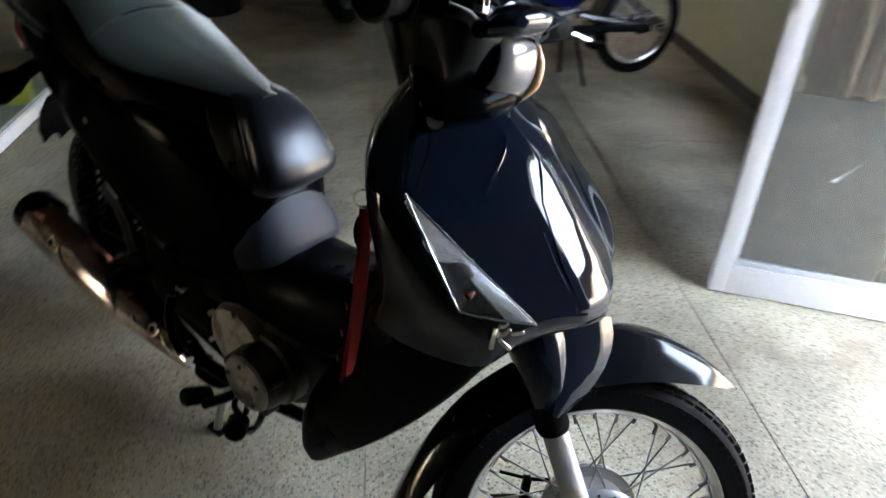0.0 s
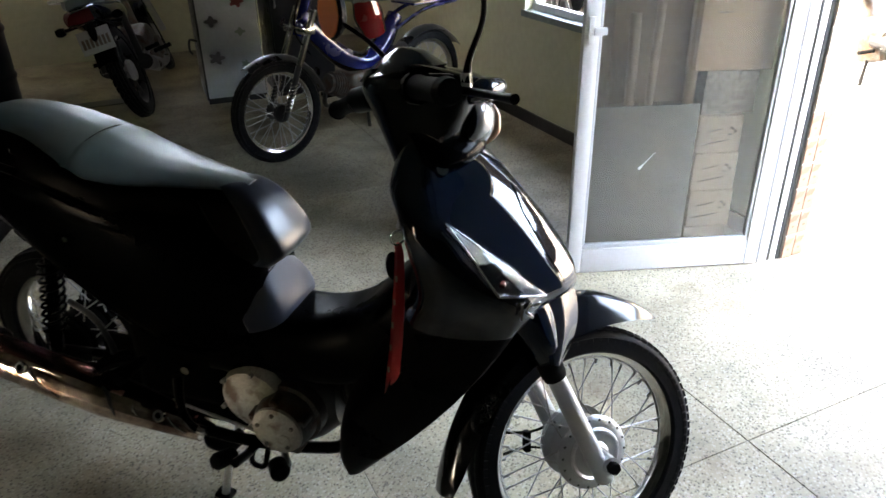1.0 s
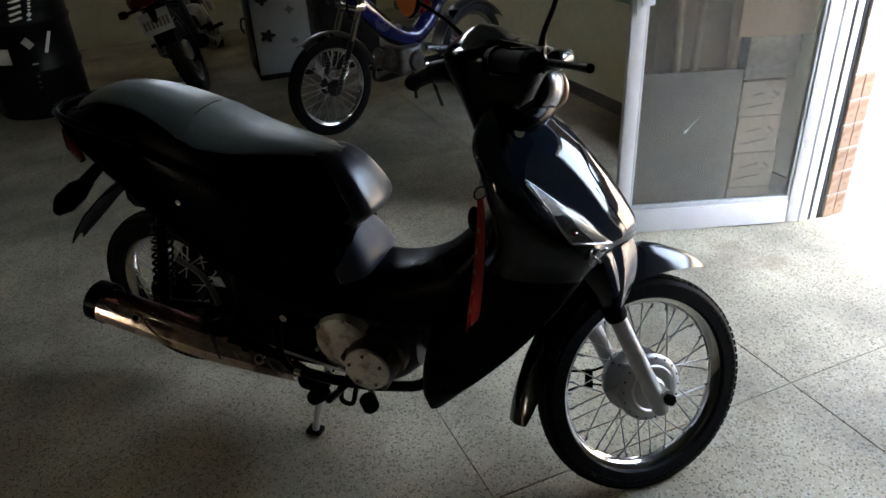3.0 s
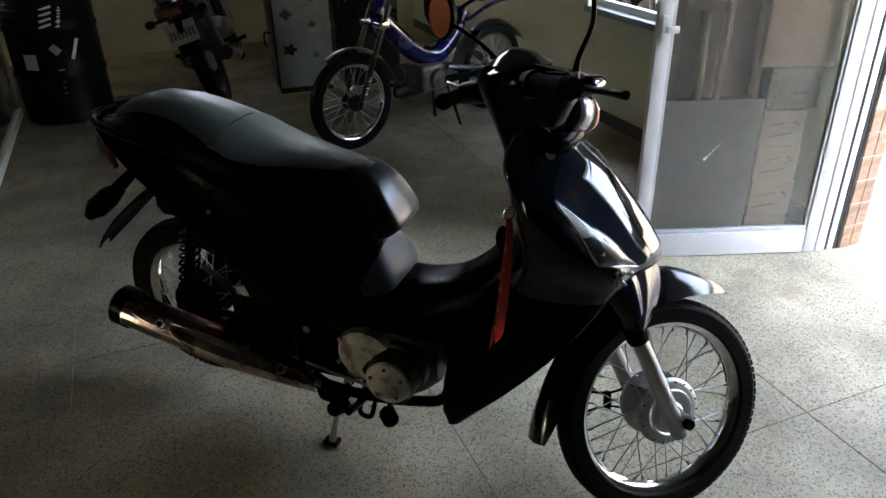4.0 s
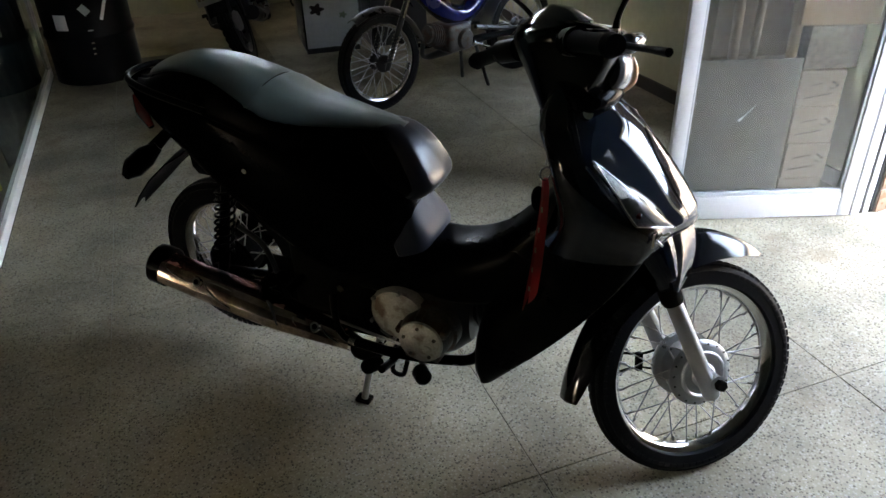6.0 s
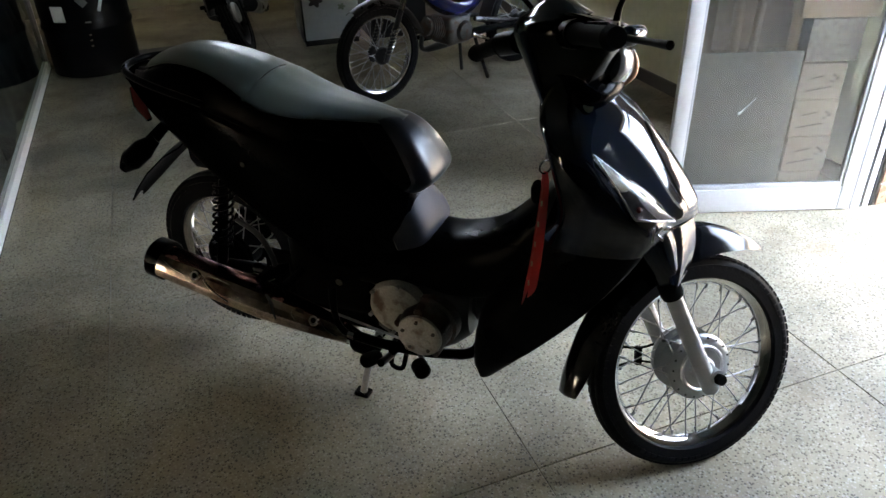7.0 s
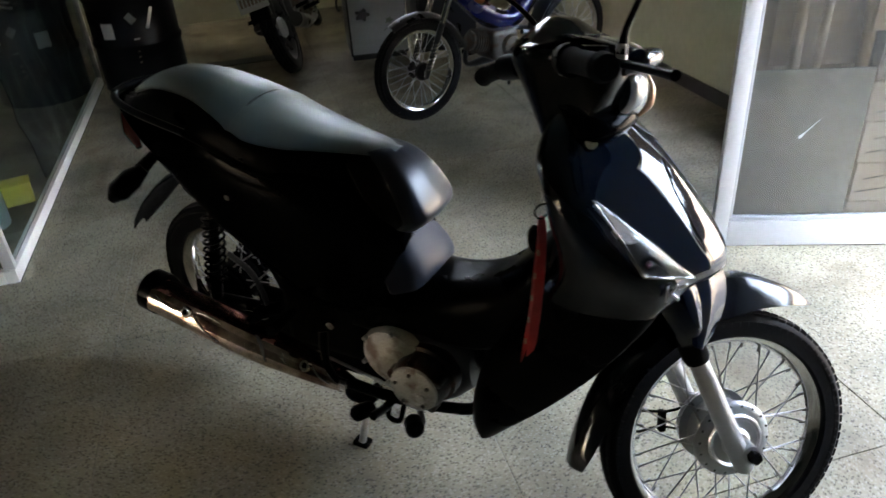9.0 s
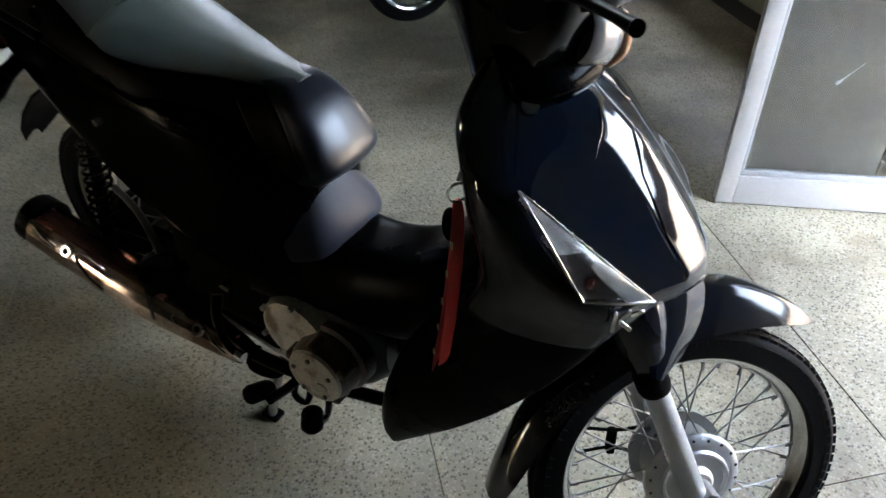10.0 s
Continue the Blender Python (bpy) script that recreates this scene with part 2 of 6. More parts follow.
BLUEPAINT = plain("blue_gloss_paint", (0.006, 0.010, 0.085), 0.22, var=0.15, bump=0.0, coat=0.5)
BLUEPLASTIC = plain("pale_blue_plastic", (0.35, 0.45, 0.50), 0.4, var=0.08)
YELLOW = plain("yellow_plastic", (0.85, 0.70, 0.03), 0.4, var=0.1)
ORANGEREFLECTION = plain("orange_reflection", (0.75, 0.17, 0.04), 0.45, var=0.06)
INK = plain("dark_print", (0.13, 0.10, 0.075), 0.8)


# ---- mesh helpers ----
def finish(name, bm, material, parent=None, label="", smooth=True, matrix=None):
    if matrix is not None:
        bm.transform(matrix)
    bmesh.ops.recalc_face_normals(bm, faces=bm.faces)
    me = bpy.data.meshes.new(name)
    bm.to_mesh(me)
    bm.free()
    me.materials.append(material)
    if smooth:
        for p in me.polygons:
            p.use_smooth = True
        me.set_sharp_from_angle(angle=radians(38))
    ob = new(name, me)
    if parent is not None:
        ob.parent = parent
    if label:
        tagged(ob, label=label)
    return ob


def part(name, bm, material, parent, label="", smooth=True, matrix=None):
    return finish(name, bm, material, parent, label, smooth, matrix)


def empty(name, m, label, category, group="", kind=""):
    ob = new(name)
    ob.matrix_world = m
    ob.empty_display_size = 0.1
    return tagged(ob, label, category, group, kind)


def join(*bms):
    out = bmesh.new()
    for b in bms:
        me = bpy.data.meshes.new("tmp")
        b.to_mesh(me)
        b.free()
        out.from_mesh(me)
        bpy.data.meshes.remove(me)
    return out


def box(x0, x1, y0, y1, z0, z1, bevel=0.0, seg=2):
    bm = bmesh.new()
    bmesh.ops.create_cube(bm, size=1)
    for v in bm.verts:
        v.co = ((x0 + x1) / 2 + v.co.x * (x1 - x0), (y0 + y1) / 2 + v.co.y * (y1 - y0), (z0 + z1) / 2 + v.co.z * (z1 - z0))
    if bevel:
        bmesh.ops.bevel(bm, geom=bm.edges[:], offset=bevel, segments=seg, affect="EDGES", profile=0.6)
    return bm


def smooth_path(points, n):
    """Catmull-Rom through tuples, n steps a span."""
    p = [Vector(q) for q in points]
    p = [p[0] * 2 - p[1]] + p + [p[-1] * 2 - p[-2]]
    out = []
    for i in range(1, len(p) - 2):
        for k in range(n):
            t = k / n
            a, b, c, d = p[i - 1], p[i], p[i + 1], p[i + 2]
            out.append(0.5 * (2 * b + (c - a) * t + (2 * a - 5 * b + 4 * c - d) * t * t + (3 * b - a - 3 * c + d) * t ** 3))
    out.append(p[-2].copy())
    return out


def skin(rings, closed=True, caps=True, loop=False):
    bm = bmesh.new()
    rows = [[bm.verts.new(v) for v in r] for r in rings]
    n = len(rows[0])
    pairs = list(zip(rows, rows[1:])) + ([(rows[-1], rows[0])] if loop else [])
    for a, b in pairs:
        for i in range(n if closed else n - 1):
            j = (i + 1) % n
            bm.faces.new((a[i], a[j], b[j], b[i]))
    if caps and closed and not loop:
        bm.faces.new(rows[0])
        bm.faces.new(list(reversed(rows[-1])))
    return bm


def tube(points, radius, sides=10, steps=6, smooth=True):
    pts = smooth_path(points, steps) if smooth and len(points) > 2 else [Vector(p) for p in points]
    m = len(pts)
    if isinstance(radius, (int, float)):
        radii = [radius] * m
    else:
        radii = [float(np.interp(i / (m - 1) * (len(radius) - 1), range(len(radius)), radius)) for i in range(m)]
    rings, side = [], None
    for i, p in enumerate(pts):
        d = (pts[min(i + 1, m - 1)] - pts[max(i - 1, 0)]).normalized()
        if side is None:
            side = d.orthogonal().normalized()
        side = (side - d * side.dot(d)).normalized()
        up = d.cross(side)
        rings.append([p + radii[i] * (math.cos(a) * side + math.sin(a) * up) for a in [2 * math.pi * k / sides for k in range(sides)]])
    return skin(rings)


def lathe(profile, n=48, closed=True):
    """Turn (radius, y) points round the y axis; closed: the profile is a loop."""
    rings = []
    for k in range(n):
        a = 2 * math.pi * k / n
        rings.append([(r * math.cos(a), y, r * math.sin(a)) for r, y in profile])
    return skin(rings, closed=closed, caps=False, loop=True)


def sym_loft(sections, steps=5, across=4):
    """Closed loft of sections, each a half outline of (x, y, z) from the middle plane round to it again; the other half is mirrored."""
    cols = list(zip(*sections))
    dense = list(zip(*[smooth_path(c, steps) for c in cols]))
    rings = []
    for row in dense:
        half = smooth_path(row, across)
        other = [Vector((v.x, -v.y, v.z)) for v in reversed(half[1:-1])]
        rings.append(half + other)
    return skin(rings)


def thick_sheet(rows, t):
    """Grid of points given a thickness along its normals."""
    bm = skin(rows, closed=False, caps=False)
    bmesh.ops.recalc_face_normals(bm, faces=bm.faces)
    bmesh.ops.solidify(bm, geom=bm.faces[:], thickness=t)
    return bm


# ---- setting ----
def structure(name, bm, material, label, smooth=False):
    return tagged(finish(name, bm, material, None, "", smooth), label, "", "", "structure")


ROOM = (-4.6, 2.2, -3.6, 6.9, 3.1)
structure("floor", box(ROOM[0], 2.34, ROOM[2], ROOM[3], -0.12, -0.004), JOINT, "speckled grey terrazzo shop floor with dark dividing strips")
structure("ground", box(2.34, 60, -40, 40, -0.14, -0.02), CONCRETE, "sunlit pale concrete forecourt outside the shop")
structure("wall_back", join(box(ROOM[0] - 0.2, 2.4, ROOM[3], ROOM[3] + 0.2, -0.1, 2.35), box(ROOM[0] - 0.2, 0.45, ROOM[3], ROOM[3] + 0.2, 2.35, ROOM[4]), box(1.50, 2.4, ROOM[3], ROOM[3] + 0.2, 2.35, ROOM[4]), box(0.45, 1.50, ROOM[3], ROOM[3] + 0.2, 2.84, ROOM[4])), PLASTER, "beige plastered back wall with a high window slot")
# added screens out of view, cutting the sky that reaches the entrance
structure("backdrop", join(box(10.0, 10.3, -26, 2.6, -0.14, 3.6), box(10.0, 10.3, 2.61, 34, -0.14, 8.0)), SKYSCREEN, "unseen black screens across the street, added to block sky light")
# added sunlit reflector out of view, for highlights on the scooter's nose
structure("wall_bounce", box(8.0, 8.2, -26, 34, -0.14, 2.0), BOUNCEPALE, "unseen pale grey wall across the street, added to reflect sunlight")
# unseen wall: slit added for glints on chrome, high opening to brighten the back
structure("wall_left", join(box(ROOM[0] - 0.2, ROOM[0], ROOM[2], 0.80, -0.1, ROOM[4]), box(ROOM[0] - 0.2, ROOM[0], 0.80, 0.98, -0.1, 0.35), box(ROOM[0] - 0.2, ROOM[0], 0.80, 0.98, 1.25, ROOM[4]), box(ROOM[0] - 0.2, ROOM[0], 0.98, 5.7, -0.1, ROOM[4]), box(ROOM[0] - 0.2, ROOM[0], 5.7, 6.3, -0.1, 1.75), box(ROOM[0] - 0.2, ROOM[0], 5.7, 6.3, 2.2, ROOM[4]), box(ROOM[0] - 0.2, ROOM[0], 6.3, ROOM[3], -0.1, ROOM[4])), UNSEENWALL, "unseen dark side wall with a narrow window and a small high opening added for light")
structure("ground", box(-40, ROOM[0] - 0.2, -40, 40, -0.14, -0.02), CONCRETE, "pale concrete yard outside the narrow window")
structure("wall_front", box(ROOM[0] - 0.2, 2.4, ROOM[2] - 0.2, ROOM[2], -0.1, ROOM[4]), UNSEENWALL, "unseen closing wall, dark to hold back bounced light")
structure("ceiling", box(ROOM[0] - 0.2, 2.4, ROOM[2] - 0.2, ROOM[3] + 0.2, ROOM[4], ROOM[4] + 0.15), CEIL, "dull grey flat ceiling")
W0, W1 = 2.55, 3.8
structure("wall_window", join(box(2.2, 2.32, 1.9, ROOM[3], -0.1, 0.62), box(2.2, 2.32, 1.9, W0, 0.62, ROOM[4]), box(2.2, 2.32, W1, ROOM[3], 0.62, ROOM[4]), box(2.2, 2.32, W0, W1, 1.0, ROOM[4])), PLASTER, "beige plastered wall below a wide window")
structure("wall_entrance", join(box(2.2, 2.32, 0.34, 1.9, 2.12, ROOM[4]), box(2.2, 2.32, ROOM[2], 0.34, -0.1, ROOM[4])), PLASTER, "beige wall round the open shop entrance")
structure("baseboard", box(2.186, 2.199, 1.92, 6.88, 0, 0.075, 0.002), SKIRT, "dark brown baseboard along the window wall")
structure("trim", box(-1.1, 0.0, 5.36, 5.50, 0.001, 0.005), SKIRT, "dark strip across the floor")

# ---- wheels ----
def tyre_mesh(R, half, bead):
    """Round tyre section with a chunky tread of blocks along its crown."""
    prof = []
    h = R - bead
    for k in range(15):
        a = math.pi * (k / 14) - math.pi / 2
        prof.append((bead + (h - 0.004) * max(0.0, math.cos(a)) ** 0.75, half * (math.sin(a) * (1.0 - 0.16 * abs(math.sin(a)) ** 6))))
    prof += [(bead - 0.004, half * 0.7), (bead - 0.004, -half * 0.7)]
    return lathe(prof, 72)


def tread_mesh(R, half, n):
    bm = bmesh.new()
    for k in range(n):
        a = 2 * math.pi * k / n
        for row, (y, dr, w) in enumerate(((0.0, 0.0, 0.30), (0.46, -0.0045, 0.30), (-0.46, -0.0045, 0.30), (0.80, -0.0200, 0.18), (-0.80, -0.0200, 0.18))):
            aa = a + (math.pi / n if row in (1, 2) else 0)
            da = math.pi / n * 0.80
            yc, hw, tilt = y * half, w * half * 0.66, 0.016 * (1 if y > 0 else -1)
            vs = []
            for rr in (R - 0.009 + dr, R + dr):
                for sa, sy in ((-1, -1), (1, -1), (1, 1), (-1, 1)):
                    t = aa + sa * da + sy * tilt
                    vs.append(bm.verts.new((rr * math.cos(t), yc + sy * hw, rr * math.sin(t))))
            for f in ((0, 3, 2, 1), (4, 5, 6, 7), (0, 1, 5, 4), (1, 2, 6, 5), (2, 3, 7, 6), (3, 0, 4, 7)):
                bm.faces.new([vs[i] for i in f])
    return bm


def rim_mesh(lip, half):
    prof = [(lip, -half), (lip + 0.001, -half + 0.004), (lip - 0.010, -half + 0.005), (lip - 0.018, -half * 0.45), (lip - 0.024, 0), (lip - 0.018, half * 0.45), (lip - 0.010, half - 0.005), (lip + 0.001, half - 0.004), (lip, half),
            (lip - 0.006, half + 0.0015), (lip - 0.015, half - 0.002), (lip - 0.024, half * 0.5), (lip - 0.029, 0), (lip - 0.024, -half * 0.5), (lip - 0.015, -half + 0.002), (lip - 0.006, -half - 0.0015)]
    return lathe(prof, 64)


def spokes(parent, matrix, lip, flange, width, n, material, r=0.0016):
    """Crossed wire spokes, each an object on one of four shared meshes."""
    meshes = []
    for k in range(4):
        side = 1 if k % 2 == 0 else -1
        lean = 0.42 if k < 2 else -0.42
        bm = tube([(flange * math.cos(lean), side * width, flange * math.sin(lean)), ((lip - 0.024) * math.cos(0), 0.004 * side, 0.0)], r, 6, smooth=False)
        nip = tube([((lip - 0.040), 0.006 * side, 0.0), ((lip - 0.022), 0.003 * side, 0.0)], 0.003, 6, smooth=False)
        bm = join(bm, nip)
        bmesh.ops.recalc_face_normals(bm, faces=bm.faces)
        me = bpy.data.meshes.new("spoke")
        bm.to_mesh(me)
        bm.free()
        me.materials.append(material)
        meshes.append(me)
    for k in range(n):
        ob = new("spoke", meshes[k % 4])
        ob.parent = parent
        ob.matrix_basis = matrix @ Matrix.Rotation(-2 * math.pi * k / n, 4, "Y")


# ---- the scooter ----
scooter = empty("scooter", pose(0.626, 0.965, 0, 0, 0, -43), "glossy black step-through scooter on its centre stand, bars turned", "motor scooter")
AXIS_P = Vector((-0.02, 0, 0.262))
AXIS_D = Vector((-math.sin(radians(26.5)), 0, math.cos(radians(26.5))))
STEER = Matrix.Translation(AXIS_P) @ Matrix.Rotation(radians(42), 4, AXIS_D) @ Matrix.Translation(-AXIS_P)
R_F, LIP_F = 0.275, 0.226
HUB_F = Matrix.Translation((0.012, 0, 0.262))


def mirrored(bm):
    """The mesh and its mirror image across the middle plane, as two bmeshes."""
    other = bm.copy()
    bmesh.ops.scale(other, vec=(1, -1, 1), verts=other.verts)
    bmesh.ops.reverse_faces(other, faces=other.faces)
    return bm, other


def front_end():
    M = STEER @ HUB_F
    wheel = part("front_wheel", rim_mesh(LIP_F, 0.020), RIMCHROME, scooter, "spoked chrome front wheel with a silver drum hub", matrix=M)
    tyre = part("tyre", tyre_mesh(R_F, 0.036, LIP_F - 0.004), TYRE, wheel, matrix=M)
    tagged(part("tread", tread_mesh(R_F - 0.0026, 0.034, 84), TYRE, wheel, smooth=False, matrix=M), kind="stuff")
    hub = [(0.030, -0.050), (0.066, -0.046), (0.078, -0.043), (0.083, -0.037), (0.083, -0.031), (0.070, -0.027), (0.066, 0.027), (0.083, 0.031), (0.083, 0.037), (0.070, 0.041), (0.02, 0.045), (0.008, 0.045), (0.008, -0.05)]
    part("hub", lathe(hub, 48), SILVER, wheel, "silver painted drum hub", matrix=M)
    part("hub_ring", lathe([(0.050, -0.050), (0.053, -0.0535), (0.057, -0.0535), (0.060, -0.049)], 48), ALU, wheel, matrix=M)
    part("hub_boss", lathe([(0.001, -0.062), (0.024, -0.062), (0.030, -0.056), (0.031, -0.048), (0.001, -0.048)], 32), ALU, wheel, matrix=M)
    hole = lathe([(0.0004, 0.0), (0.0026, 0.0), (0.0026, -0.0012), (0.0004, -0.0012)], 10)
    me = bpy.data.meshes.new("spoke_hole")
    hole.to_mesh(me)
    hole.free()
    me.materials.append(DARKGAP)
    for k in range(18):
        a = 2 * math.pi * k / 18
        ob = new("spoke_hole", me)
        ob.parent = wheel
        ob.matrix_basis = M @ Matrix.Translation((0.0755 * math.cos(a), -0.0436, 0.0755 * math.sin(a)))
    spokes(wheel, M, LIP_F, 0.073, 0.034, 36, STEEL)
    part("brake_plate", lathe([(0.001, 0.062), (0.055, 0.060), (0.078, 0.052), (0.080, 0.044), (0.001, 0.044)], 40), ALU, wheel, matrix=M)
    part("axle", tube([(0, -0.125, 0), (0, 0.115, 0)], 0.0065, 10, smooth=False), STEEL, scooter, matrix=M)
    nut = tube([(0, -0.112, 0), (0, -0.127, 0)], 0.0135, 6, smooth=False)
    part("axle_nut", nut, MATT, scooter, matrix=M, smooth=False)
    # brake arm and rod behind the hub
    part("brake_arm", join(tube([(-0.055, 0.068, 0.028), (-0.095, 0.072, 0.020), (-0.155, 0.066, 0.030)], 0.0032, 8), box(-0.112, -0.098, 0.058, 0.076, -0.022, 0.026, 0.003)), MATT, scooter, matrix=M)
    part("brake_link", tube([(-0.165, 0.06, -0.016), (-0.11, 0.066, -0.012), (-0.06, 0.07, -0.024)], 0.0030, 6), MATT, scooter, matrix=M)
    d = AXIS_D
    for s in (-1, 1):
        base = Vector((0.012, 0.088 * s, 0.262)) + Vector((-0.018, 0, 0))
        lower = tube([base - d * 0.045, base - d * 0.038, base + d * 0.10, base + d * 0.235], [0.017, 0.0205, 0.0205, 0.0195], 20, smooth=False)
        leg = part("fork_leg", lower, SILVER, scooter, "silver lower fork leg", matrix=STEER)
        part("fork_boot", tube([base + d * 0.225, base + d * 0.235, base + d * 0.262, base + d * 0.27], [0.023, 0.026, 0.026, 0.022], 20, smooth=False), MATT, scooter, matrix=STEER)
        part("fork_tube", tube([base + d * 0.262, base + d * 0.62], 0.019, 16, smooth=False), SATIN, scooter, matrix=STEER)
        part("axle_lug", join(tube([base + Vector((0.018, -0.02 * s, 0)), base + Vector((0.018, 0.022 * s, 0))], 0.019, 16, smooth=False)), SILVER, scooter, matrix=STEER)
        part("fork_cover", tube([base + d * 0.262 + Vector((0.004, -0.008 * s, 0)), base + d * 0.31 + Vector((0.010, -0.010 * s, 0)), base + d * 0.37 + Vector((0.016, -0.018 * s, 0)), base + d * 0.46 + Vector((0.012, -0.030 * s, 0))], [0.027, 0.036, 0.046, 0.046], 18), GLOSS, scooter, matrix=STEER)
    # mudguard: one curved shell from the pointed beak back to the flap
    c = Vector((0.012, 0, 0.262))
    rows = []
    for ang, r, w, drop in ((56, 0.326, 0.002, 0.002), (59.5, 0.328, 0.016, 0.010), (64, 0.331, 0.029, 0.020), (70, 0.335, 0.041, 0.033), (78, 0.340, 0.050, 0.048), (85, 0.346, 0.056, 0.060), (92, 0.348, 0.059, 0.068), (99, 0.342, 0.060, 0.068), (106, 0.330, 0.059, 0.058), (114, 0.318, 0.058, 0.050), (126, 0.314, 0.058, 0.050), (142, 0.313, 0.057, 0.045), (158, 0.315, 0.055, 0.038), (170, 0.322, 0.054, 0.032), (180, 0.334, 0.052, 0.024), (187, 0.345, 0.042, 0.015)):
        a = radians(ang)
        out = Vector((math.cos(a), 0, math.sin(a)))
        row = []
        for k in range(11):
            u = k / 5 - 1
            side = max(0.0, (abs(u) - 0.2) / 0.8)
            y = w * math.copysign(1.3 * abs(u) if abs(u) <= 0.2 else 0.26 + 0.74 * side, u)
            rr = r - drop * side ** 1.7
            p = c + out * rr
            row.append(Vector((p.x, y, p.z)))
        rows.append(row)
    cols = [smooth_path(cc, 3) for cc in zip(*rows)]
    part("front_mudguard", thick_sheet([list(r) for r in zip(*cols)], 0.003), GUARD, scooter, "glossy black front mudguard with a pointed beak", matrix=STEER)
    # flat wings beside the fork tubes, falling from the mudguard's root to the boots
    for s in (-1, 1):
        rows = []
        for k in range(7):
            t = k / 6
            rear = Vector((-0.165, 0.094, 0.650)).lerp(Vector((-0.130, 0.112, 0.500)), t)
            front = Vector((-0.050, 0.056, 0.640)).lerp(Vector((-0.100, 0.098, 0.492)), t) + Vector((0.030, -0.010, 0.0)) * math.sin(math.pi * t) ** 0.8
            rows.append([Vector((q.x, s * (q.y + 0.010 * math.sin(math.pi * v)), q.z)) for v in np.linspace(0, 1, 7) for q in (rear.lerp(front, v),)])
        part("fork_wing", thick_sheet(rows, 0.003), GLOSS, scooter, "glossy black wing beside the fork", matrix=STEER)
    # bridge between mudguard and head
    secs = []
    for z, xf, xr, hw in ((0.535, -0.020, -0.13, 0.045), (0.575, -0.03, -0.15, 0.05), (0.61, -0.05, -0.17, 0.05), (0.64, -0.075, -0.19, 0.05), (0.67, -0.10, -0.22, 0.045)):
        secs.append([(xf, 0, z), (xf - 0.006, hw * 0.6, z), (xf - 0.04, hw, z), (xr + 0.02, hw, z), (xr, 0, z)])
    part("fork_bridge", sym_loft(secs, 3, 3), GLOSS, scooter, "glossy black fork bridge cover", matrix=STEER)
    # handlebar cowl
    secs = []
    for z, xf, xr, hw in ((0.835, -0.312, -0.378, 0.062), (0.87, -0.306, -0.391, 0.082), (0.91, -0.292, -0.405, 0.104), (0.95, -0.274, -0.420, 0.126), (0.99, -0.262, -0.437, 0.146), (1.025, -0.260, -0.454, 0.158), (1.05, -0.280, -0.456, 0.150), (1.066, -0.325, -0.450, 0.12)):
        m = (xf + xr) / 2
        secs.append([(xf, 0, z), (xf - 0.008, hw * 0.62, z), (xf - 0.06, hw, z), (m - 0.01, hw * 0.90, z), (xr + 0.034, hw * 0.58, z), (xr + 0.008, hw * 0.26, z), (xr, 0, z)])
    part("handlebar_cowl", sym_loft(secs, 4, 3), COWL, scooter, "black plastic handlebar cowl", matrix=STEER)
    # instrument glass on top of the cowl
    rows = []
    for x in np.linspace(-0.452, -0.31, 22):
        u = (x + 0.381) / 0.071
        hw = 0.105 * math.sqrt(max(0.04, 1 - 0.75 * u * u))
        rows.append([Vector((x, hw * v, 1.062 + 0.046 * (1 - v * v) * (1 - u * u) + 0.012 * u + 0.006 * (1 - v * v) * noise.noise(Vector((x * 38, hw * v * 22, 3.0))))) for v in np.linspace(-1, 1, 22)])
    part("instrument_glass", thick_sheet(rows, 0.002), FILM, scooter, "crinkled clear film over the instruments", matrix=STEER)
    # headlamp in the cowl's face
    secs = []
    for z, x, hw in ((0.922, -0.255, 0.062), (0.930, -0.234, 0.090), (0.950, -0.220, 0.108), (0.978, -0.216, 0.112), (1.002, -0.222, 0.108), (1.012, -0.236, 0.098)):
        secs.append([(x, 0, z), (x - 0.004, hw * 0.6, z), (x - 0.045, hw, z), (x - 0.07, hw * 0.95, z), (x - 0.06, 0, z)])
    lamp = part("headlamp", sym_loft(secs, 3, 3), MILKLENS, scooter, "clear headlamp lens over a silvered bowl", matrix=STEER)
    secs = []
    for z, x, hw in ((1.006, -0.222, 0.116), (1.018, -0.214, 0.122), (1.038, -0.222, 0.118), (1.056, -0.246, 0.098), (1.068, -0.285, 0.070)):
        secs.append([(x, 0, z), (x - 0.005, hw * 0.6, z), (x - 0.045, hw, z), (x - 0.08, hw * 0.97, z), (x - 0.08, 0, z)])
    part("lamp_brow", sym_loft(secs, 3, 3), GLOSS, scooter, "glossy black brow above the headlamp", matrix=STEER)
    for s in (-1, 1):
        part("amber_lens", tube([(-0.236, 0.056 * s, 0.930), (-0.225, 0.072 * s, 0.950), (-0.224, 0.076 * s, 0.978), (-0.230, 0.074 * s, 1.0)], [0.003, 0.007, 0.007, 0.003], 10), AMBERLENS, lamp, "amber side lens", matrix=STEER)
    for s in (-1, 1):
        part("lamp_bezel", tube([(-0.215, 0.085 * s, 1.035), (-0.240, 0.112 * s, 1.030), (-0.275, 0.132 * s, 1.022), (-0.31, 0.138 * s, 1.01)], [0.008, 0.017, 0.022, 0.014], 14), GLOSS, scooter, "glossy black lamp bezel", matrix=STEER)
    part("steering_collar", tube([(-0.335, 0, 0.862), (-0.330, 0, 0.845), (-0.322, 0, 0.822)], [0.046, 0.052, 0.048], 20), SATIN, scooter, matrix=STEER)
